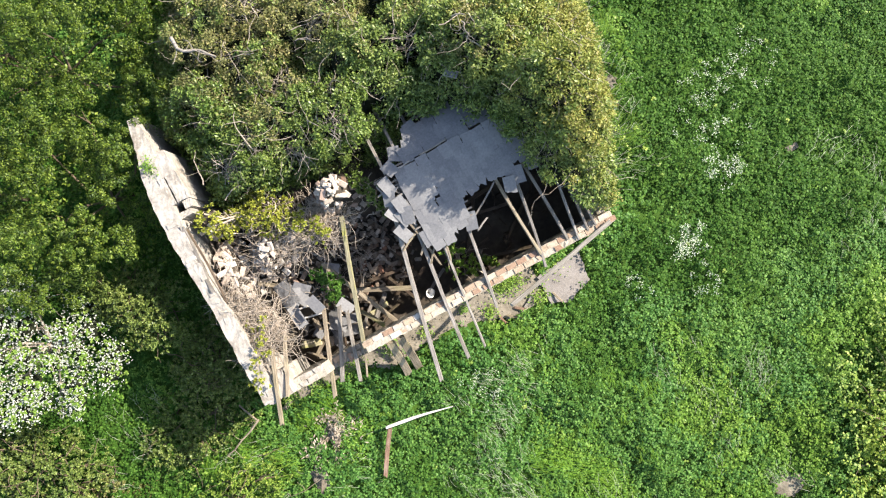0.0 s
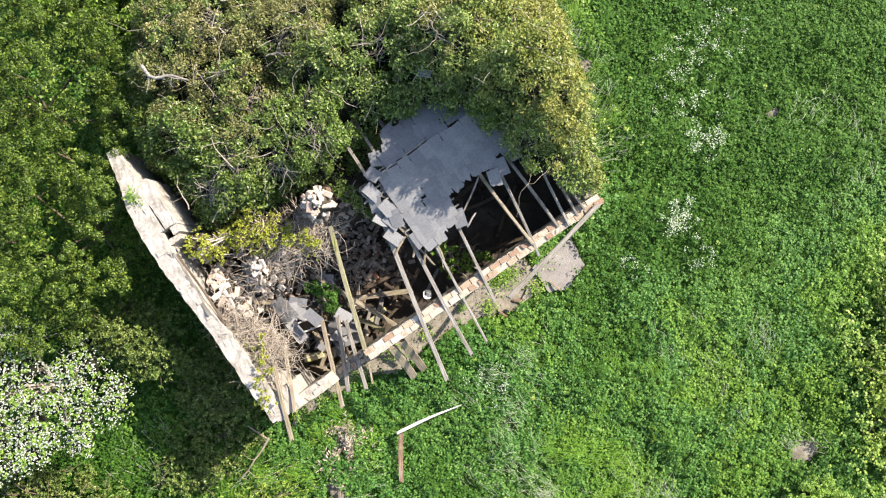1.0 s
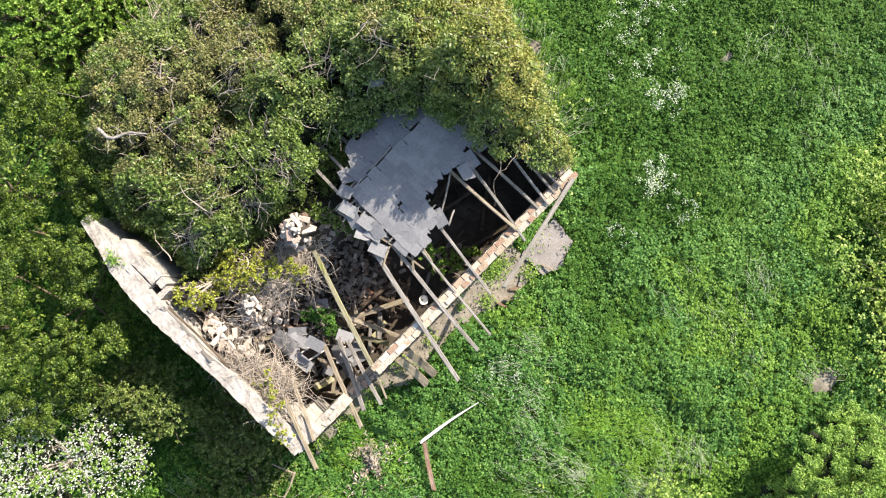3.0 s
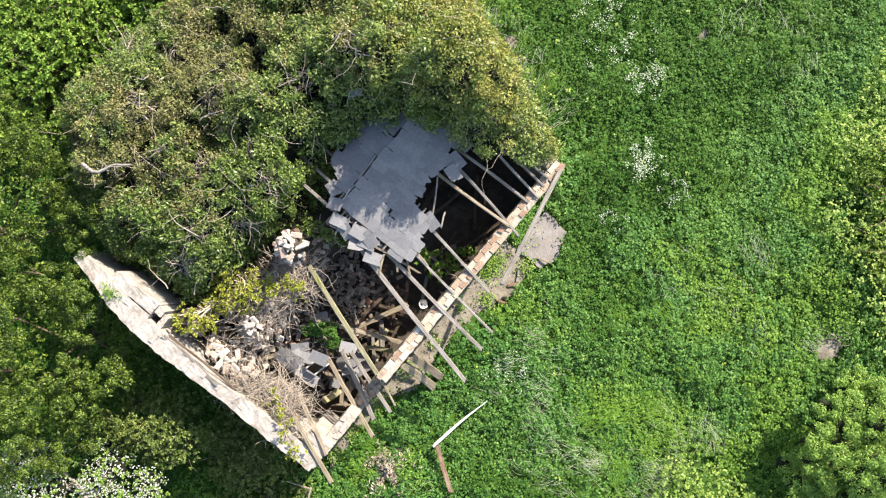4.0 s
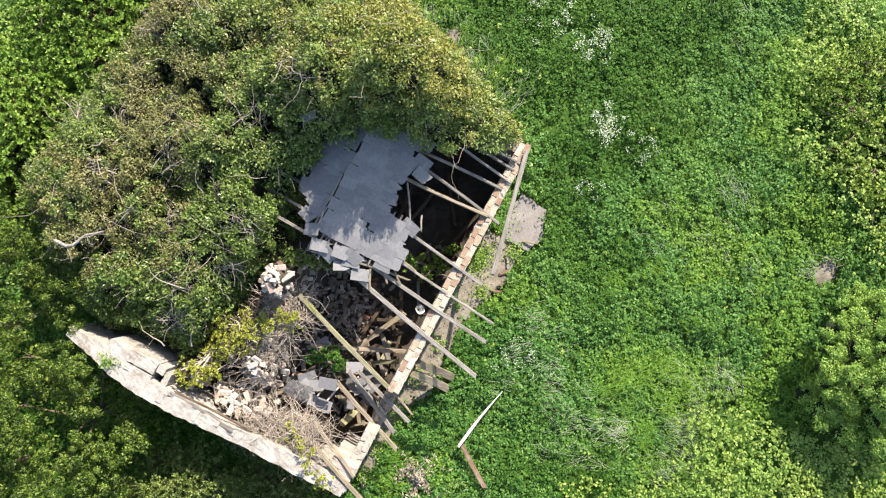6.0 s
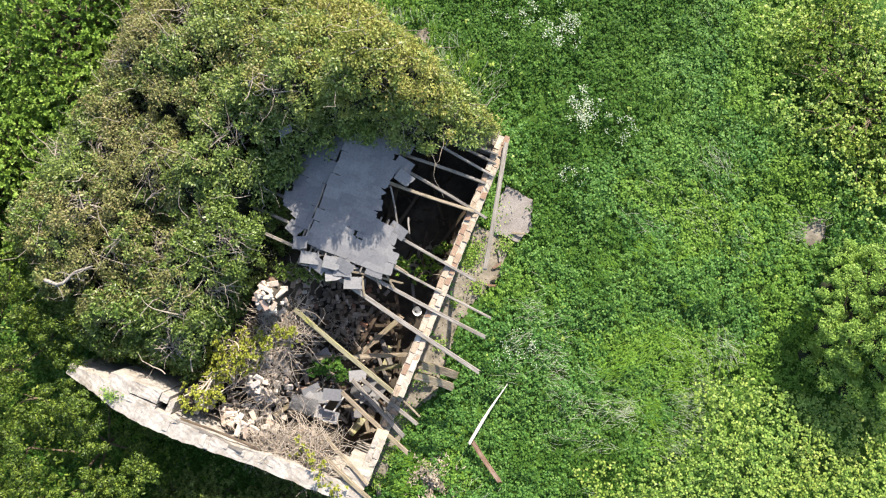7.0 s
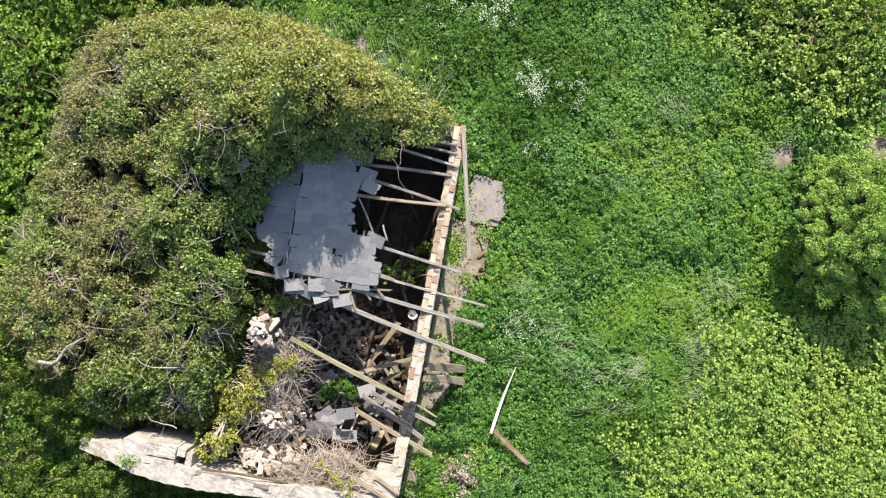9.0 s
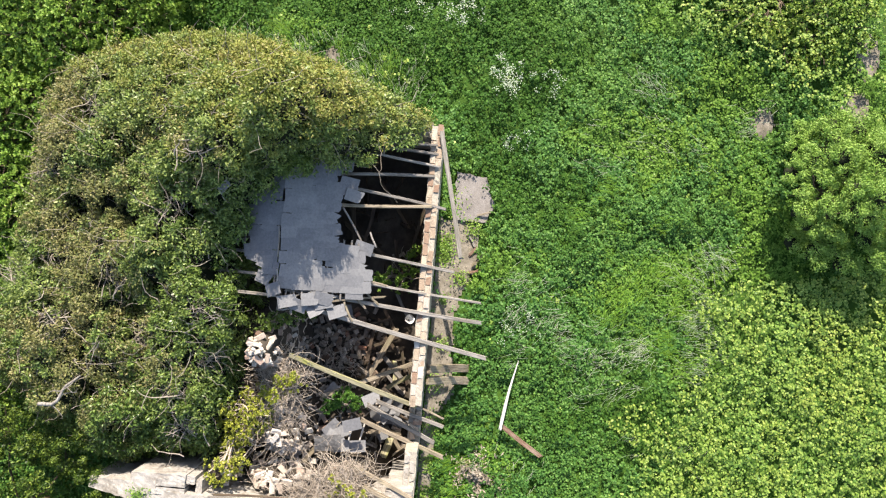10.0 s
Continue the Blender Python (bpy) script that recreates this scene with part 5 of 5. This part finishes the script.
def blades(name, spots, n, lo, hi, w, material, label, category, lift=0.06, wild=0.28):
    """Bent blades of grass in drifts, each of three short lengths."""
    vs, fs, base_i = [], [], 0
    per = n // len(spots)
    for sx, sy, sr, aim in spots:
        tuft = np.stack([sx + rng.normal(size=9) * sr, sy + rng.normal(size=9) * sr], -1)
        p = tuft[rng.integers(0, 9, per)] + rng.normal(size=(per, 2)) * 0.13
        p = p[open_ground(p[:, 0], p[:, 1])]
        m = len(p)
        a = aim + rng.normal() * 0.3 + rng.normal(size=m) * wild
        turn = rng.normal(size=m) * 0.28
        ln = rng.uniform(lo, hi, m)[:, None]
        at = np.stack([p[:, 0], p[:, 1], ground_z(p[:, 0], p[:, 1]) + weed_height(p[:, 0], p[:, 1]) * 0.9 + lift * rng.random(m)], -1)
        ring = []
        for k in range(4):
            side = np.stack([-np.sin(a), np.cos(a), np.zeros(m)], -1) * w * (1, 0.9, 0.65, 0.2)[k]
            ring += [at - side, at + side]
            at = at + np.stack([np.cos(a) * 0.95, np.sin(a) * 0.95, np.full(m, (0.45, 0.05, -0.3, 0)[k])], -1) * ln / 3
            a = a + turn
        vs.append(np.stack(ring, 1).reshape(-1, 3))
        i = np.arange(m)[:, None] * 8 + base_i
        fs.append(np.stack([i + [0, 1, 3, 2], i + [2, 3, 5, 4], i + [4, 5, 7, 6]], 1).reshape(-1, 4))
        base_i += m * 8
    tagged(part(name, array_mesh(name, np.concatenate(vs), np.concatenate(fs)), material), label, category, kind="stuff")


blades("dry_grass", [(8.7, -7.3, 0.12, 2.6), (8.6, -7.2, 0.12, 1.2), (3.3, -4.75, 0.14, 2.0), (3.35, -4.8, 0.1, 1.4), (4.0, -6.1, 0.16, 2.0), (3.05, -6.2, 0.16, 1.6), (5.5, -6.4, 0.18, 1.2), (4.7, -2.3, 0.25, 2.1), (9.2, -4.9, 0.2, 1.0), (3.9, -2.7, 0.4, 2.0), (3.4, -3.6, 0.4, 1.7), (2.4, -3.9, 0.5, 1.5), (4.9, -5.9, 0.4, 1.2), (4.0, -6.6, 0.4, 1.5), (12.9, -1.4, 0.5, 0.4), (13.2, -2.6, 0.5, 1.0), (8.8, 1.6, 0.2, 0.3), (9.0, 3.2, 0.3, 0.2), (-1.4, -1.3, 0.4, 2.6), (2.9, -6.2, 0.3, 2.2), (0.0, -2.4, 0.4, 2.4), (8.0, -5.6, 0.6, 1.0), (-3.4, 0.6, 0.6, 2.0), (9.2, 4.6, 0.3, 0.3), (1.0, -5.6, 0.5, 1.6), (-4.0, -0.6, 0.5, 2.0), (3.6, -3.2, 0.35, 1.8), (3.0, -4.2, 0.4, 1.6), (4.3, -6.1, 0.25, 1.4), (3.4, -6.5, 0.25, 1.7), (5.3, -6.4, 0.25, 1.3), (3.9, -2.4, 0.3, 1.9), (7.6, -4.4, 0.5, 1.2), (9.0, 2.4, 0.25, 0.2), (9.2, 1.8, 0.2, 0.3), (9.45, 3.8, 0.25, 0.4), (9.3, 2.9, 0.2, 0.2), (8.6, 0.7, 0.2, 0.1)],
       1700, 0.16, 0.42, 0.0026, M_STRAW, "pale dry grass stalks bent over the weeds", "dry grass")
blades("grass_tuft", [(9.1, 1.5, 0.2, 0.2), (9.3, 2.6, 0.25, 0.3), (9.4, 3.6, 0.25, 0.5), (4.9, -5.3, 0.35, 2.2), (4.5, -4.6, 0.3, 2.2), (5.6, -0.35, 0.25, 1.0), (4.4, -0.3, 0.2, 1.0), (5.2, -0.55, 0.2, 1.6), (3.6, -5.4, 0.3, 2.0), (-1.6, -1.4, 0.4, 2.6), (6.6, -4.4, 0.6, 1.0), (-2.6, -1.2, 0.5, 1.0), (9.0, 8.6, 0.5, 1.0), (0.4, -0.9, 0.3, 2.0)],
       3600, 0.12, 0.26, 0.0035, M_GRASS, "bright-green tufts of long grass", "grass")
for px, py, ps, n, lab in ((11.1, 1.2, 0.5, 260, "scattered heads of white flowers among nettles"), (10.85, -0.3, 0.24, 200, "cluster of white flowers among nettles"), (9.15, -1.45, 0.2, 260, "dense cluster of white flowers among nettles"), (9.1, -2.35, 0.16, 70, "small cluster of white flowers among nettles"), (7.8, -1.7, 0.15, 50, "small cluster of white flowers among nettles"), (12.2, 1.5, 0.3, 120, "scattered heads of white flowers among nettles"), (3.7, -2.2, 0.28, 80, "thin scatter of small white flowers")):
    heads = np.stack([px + rng.normal(size=n // 8 + 3) * ps, py + rng.normal(size=n // 8 + 3) * ps], -1)
    pick = heads[rng.integers(0, len(heads), n * 2)]
    fx, fy = pick[:, 0] + rng.normal(size=n * 2) * 0.05, pick[:, 1] + rng.normal(size=n * 2) * 0.05
    pts = np.stack([fx, fy, ground_z(fx, fy) + weed_height(fx, fy) + 0.1 + rng.random(n * 2) * 0.05], -1)
    stems = [([(hx, hy, 0.05), (hx + 0.01, hy, 0.3), (hx, hy, float(weed_height(np.array([hx]), np.array([hy]))[0]) + 0.1)], 0.004, 0.003) for hx, hy in heads]
    plant = thing("white_flowers", lab, "flowers", "white flower patches")
    part("petals", leaf_mesh("petals", rng, pts, rng.normal(size=pts.shape) * 0.4 + [0, 0, 1], 0.026, 0.95, 0.1), M_UMBEL, plant)["kind"] = "stuff"
    part("stem", tube_mesh("stem", stems, 4), M_GRASS, plant)["kind"] = "stuff"
n = 1100
x, y = rng.normal(size=n) * 0.3, rng.normal(size=n) * 0.3
ok = fbm(x, y, 0.22, 131, 2) + rng.normal(size=n) * 0.06 > 0.5
x, y = 0.22 + x[ok] + 0.25 * y[ok], -1.5 + y[ok] * 0.95
pts = np.stack([x, y, 0.12 + rng.random(len(x)) * 0.12], -1)
tagged(part("leaf_litter", leaf_mesh("leaf_litter", rng, pts, rng.normal(size=pts.shape) * 0.4 + [0, 0, 1], 0.1, 0.28), M_LITTER), "scatter of pale wood chips and dead leaves", "leaf litter", kind="stuff")

sp = np.array([[5.83, 3.55]])
ob = part("fallen_slate", slate_meshes[5], None, m=pose(5.83, 3.55, float(ivy_z(sp[:, 0], sp[:, 1])[0]) + 0.1, -14, 18, 40) @ Matrix.Scale(0.7, 4))
tagged(ob, "loose grey slate caught on top of the ivy", "slate", "fallen slates")
pts = np.array([0.2, 4.85, 3.08]) + rng.normal(size=(140, 3)) * [0.06, 0.1, 0.03]
tagged(part("wall_sprout", leaf_mesh("wall_sprout", rng, pts, rng.normal(size=pts.shape) * 0.5 + [0, 0, 1], 0.05, 0.5), M_FRESH), "small green weed sprouting on the gable's top", "weeds", kind="stuff")
n = 200
x, y = rng.uniform(-0.4, 6.0, n), -0.16 - np.abs(rng.normal(size=n)) * 0.4
ok = inside(x, y, STRIP)
stones = []
for px, py in zip(x[ok], y[ok]):
    r = rng.uniform(0.008, 0.03)
    stones.append(np.array([px, py, 0.05]) + np.array([[1, 0, 0], [0, 1, 0], [-1, 0, 0], [0, -1, 0], [0, 0, 1], [0, 0, -1]]) * r * rng.uniform(0.6, 1.3, (6, 1)))
octa = np.array([[0, 1, 4], [1, 2, 4], [2, 3, 4], [3, 0, 4], [1, 0, 5], [2, 1, 5], [3, 2, 5], [0, 3, 5]])
tagged(part("loose_stones", array_mesh("loose_stones", np.concatenate(stones), np.concatenate([octa + 6 * q for q in range(len(stones))])), M_DUST), "small loose stones on the bare earth strip", "stones", kind="stuff")
spots = [(5.35, -0.32, 0.16, 70), (5.1, -0.3, 0.14, 60), (4.6, -0.75, 0.1, 30), (2.25, -0.35, 0.12, 40), (1.3, -0.4, 0.15, 50), (0.4, -0.4, 0.12, 40), (3.1, -0.45, 0.08, 20), (6.3, -0.32, 0.2, 60), (5.75, -0.95, 0.12, 40), (-0.2, -0.35, 0.1, 40), (4.1, -0.4, 0.06, 14)]
pts = np.concatenate([np.stack([sx + rng.normal(size=k * 6) * ss, np.minimum(sy + rng.normal(size=k * 6) * ss, -0.17), 0.05 + rng.random(k * 6) * 0.14], -1) for sx, sy, ss, k in spots])
tagged(part("wall_foot_weeds", leaf_mesh("wall_foot_weeds", rng, pts, rng.normal(size=pts.shape) * 0.5 + [0, 0, 1], 0.055, 0.5), M_FRESH), "bright-green weeds sprouting at the wall's foot", "weeds", kind="stuff")

# ---------------------------------------------------------------- small things in the ruin
bowl = bmesh.new()
prof = [(0.02, 0.0), (0.07, 0.01), (0.1, 0.06), (0.11, 0.11), (0.095, 0.11), (0.08, 0.06), (0.03, 0.025)]
rings = [[bowl.verts.new((r * math.cos(a), r * math.sin(a), z + (0.02 * math.sin(3 * a) if z > 0.1 else 0))) for a in np.linspace(0, 2 * math.pi, 18, endpoint=False)] for r, z in prof]
for a, b in zip(rings, rings[1:]):
    for q in range(18):
        bowl.faces.new((a[q], a[(q + 1) % 18], b[(q + 1) % 18], b[q]))
tagged(part("broken_basin", bowl, M_CERAMIC, m=pose(3.6, 0.32, 0.62, 16, 18, 0) @ Matrix.Scale(0.95, 4)), "chipped white ceramic basin among dark rubble", "basin")

# ---------------------------------------------------------------- bricks, last
bricks = [brick_mesh("brick", seed=s) for s in range(4)] + [brick_mesh("brick", seed=9, broken=True), brick_mesh("brick", seed=10, broken=True)]
for me in bricks:
    me.materials.append(M_BRICK)
white_bricks = [me.copy() for me in bricks]
dark_bricks = [me.copy() for me in bricks]
for me in white_bricks:
    me.materials[0] = M_RUBBLE
for me in dark_bricks:
    me.materials[0] = M_RUBBLE_DARK
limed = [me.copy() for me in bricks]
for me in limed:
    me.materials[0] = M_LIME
rng = np.random.default_rng(707)
south = bpy.data.objects["wall_south"]
inv = south.matrix_basis.inverted()
for row, yy in ((0, 0.045), (1, -0.068)):
    xx = 0.3
    while xx < 7.5:
        if not 1.06 < xx + (0.11 if row else 0) < 2.1 and rng.random() > 0.04:
            kind = limed if xx < 1.2 else white_bricks if rng.random() < 0.5 - 0.1 * xx else bricks
            me = kind[rng.integers(0, 4)] if rng.random() < 0.85 else kind[4 + rng.integers(0, 2)]
            zt = 2.165 + rng.normal() * 0.004 + (0.0 if row == 0 or rng.random() < 0.8 else -0.03)
            part("brick", me, None, south, m=inv @ pose(xx + (0.11 if row else 0), yy + rng.normal() * 0.004, zt, rng.normal() * 0.8, rng.normal() * 0.8, rng.normal() * 1.6 + (180 if rng.random() < 0.5 else 0)))
        xx += 0.228
for bx, by, turn in ((1.35, 0.02, 8), (1.6, -0.05, 95), (1.48, 0.0, 60), (1.78, 0.04, 10), (1.72, -0.07, 170)):
    part("brick", bricks[rng.integers(0, 6)], None, south, m=inv @ pose(bx, by, 1.49, rng.normal() * 4, rng.normal() * 4, turn))
inv = west_wall.matrix_basis.inverted()
for _ in range(40):
    yy = rng.choice([rng.uniform(-0.05, 0.4), rng.uniform(0, 5.9)], p=[0.7, 0.3])
    xx = rng.uniform(0.03, 0.13) + 0.02 * yy / 6
    part("brick", limed[rng.integers(0, 6)], None, west_wall, m=inv @ pose(xx, yy, gable_top(max(0, yy)) - 0.022 + rng.normal() * 0.006, rng.normal() * 2, rng.normal() * 2, 90 * rng.integers(0, 2) + rng.normal() * 5))


def brick_heap(label, spots, count, meshes, lift=0.0, tilt=16, gap=0.13, least=1.0):
    """Bricks thrown in a heap: a spread layer, then looser ones on top."""
    heap = thing("rubble_heap", label, "rubble", "rubble heaps")
    laid = []
    for i in range(count * 6):
        sx, sy, ss = spots[rng.integers(0, len(spots))]
        x, y = sx + rng.normal() * ss, sy + rng.normal() * ss
        x, y = min(max(x, 0.36), 7.3), max(y, 0.2)
        layer = sum(1 for q in laid if math.hypot(q[0] - x, q[1] - y) < gap)
        if layer > 1 or len(laid) >= count:
            continue
        laid.append((x, y))
        z = float(floor_z(np.array([x]), np.array([y]))[0]) + 0.03 + 0.06 * layer + lift * rng.random()
        part("brick", meshes[rng.integers(0, len(meshes))], None, heap, m=pose(x, y, z, rng.normal() * tilt, rng.normal() * tilt, rng.uniform(0, 360)) @ Matrix.Scale(rng.uniform(least, 1), 4))


brick_heap("heap of pale lime-covered bricks at the ivy's edge", [(2.85, 3.0, 0.13), (3.05, 2.85, 0.12), (2.75, 2.85, 0.12), (2.65, 2.95, 0.1), (3.15, 2.7, 0.08), (3.0, 2.7, 0.1)], 150, white_bricks + white_bricks + dark_bricks[:3], 0.05, 20, 0.12, 0.65)
brick_heap("heap of pale broken bricks against the gable wall", [(0.45, 2.9, 0.1), (0.55, 2.7, 0.1), (0.5, 2.45, 0.12), (0.55, 2.2, 0.1), (0.5, 3.2, 0.1)], 92, white_bricks, 0.05, 14)
brick_heap("heap of pale bricks among dead stems", [(1.05, 2.65, 0.14), (1.3, 2.5, 0.16), (1.55, 2.25, 0.13), (1.28, 2.2, 0.14), (1.55, 2.65, 0.14), (0.98, 2.4, 0.12)], 130, white_bricks, 0.08, 20, 0.12, 0.65)
brick_heap("spread of brown bricks on the floor, darkened for shade", [(2.95, 1.9, 0.3), (3.1, 1.4, 0.28), (2.7, 1.6, 0.3), (3.3, 2.1, 0.25), (2.5, 2.1, 0.25), (3.0, 1.2, 0.25)], 190, dark_bricks, 0.1, 24, 0.11, 0.45)
brick_heap("scattered dark bricks and rubble on the floor", [(4.7, 0.6, 0.2), (1.5, 0.7, 0.4), (1.0, 0.9, 0.4)], 34, dark_bricks, 0.04, 16, 0.13, 0.5)


def splinters(name, label, spots, count, lo, hi, w, material):
    """Small broken laths and splinters, too many to count, lying on the heaps."""
    bits, base = [], 0
    faces = []
    box = np.array([[0, -1, -1], [1, -1, -1], [1, 1, -1], [0, 1, -1], [0, -1, 1], [1, -1, 1], [1, 1, 1], [0, 1, 1]], float)
    quads = np.array([[0, 3, 2, 1], [4, 5, 6, 7], [0, 1, 5, 4], [1, 2, 6, 5], [2, 3, 7, 6], [3, 0, 4, 7]])
    for _ in range(count):
        sx, sy, ss = spots[rng.integers(0, len(spots))]
        x, y = min(max(sx + rng.normal() * ss, 0.35), 7.2), max(0.22, sy + rng.normal() * ss)
        z = float(floor_z(np.array([x]), np.array([y]))[0]) + 0.04 + rng.random() * 0.14
        m = pose(x, y, z, rng.uniform(0, 180), rng.normal() * 14, rng.uniform(0, 360))
        ln = rng.uniform(lo, hi)
        pts = box * [ln, w * rng.uniform(0.5, 1.4), 0.012] + rng.normal(size=(8, 3)) * 0.004
        bits.append(np.array([m @ Vector(p) for p in pts]))
        faces.append(quads + base)
        base += 8
    tagged(part(name, array_mesh(name, np.concatenate(bits), np.concatenate(faces)), material), label, "splinters", kind="stuff")


splinters("timber_splinters", "grey splintered laths strewn over the rubble", [(1.3, 0.9, 0.4), (2.4, 1.8, 0.5), (1.0, 1.9, 0.3)], 60, 0.12, 0.45, 0.022, M_WOOD_GREY)
splinters("rotten_laths", "dark rotten laths strewn over the floor", [(5.2, 1.0, 0.6), (6.0, 1.2, 0.5), (3.2, 1.4, 0.5), (1.7, 0.5, 0.4)], 70, 0.15, 0.6, 0.024, M_WOOD_DARK)
splinters("stone_chips", "pale lime and stone chips over the rubble", [(0.5, 2.6, 0.25), (1.35, 2.6, 0.3), (2.9, 2.9, 0.2), (2.9, 1.8, 0.4), (1.9, 2.4, 0.4), (1.5, 1.0, 0.4)], 340, 0.03, 0.08, 0.022, M_RUBBLE)
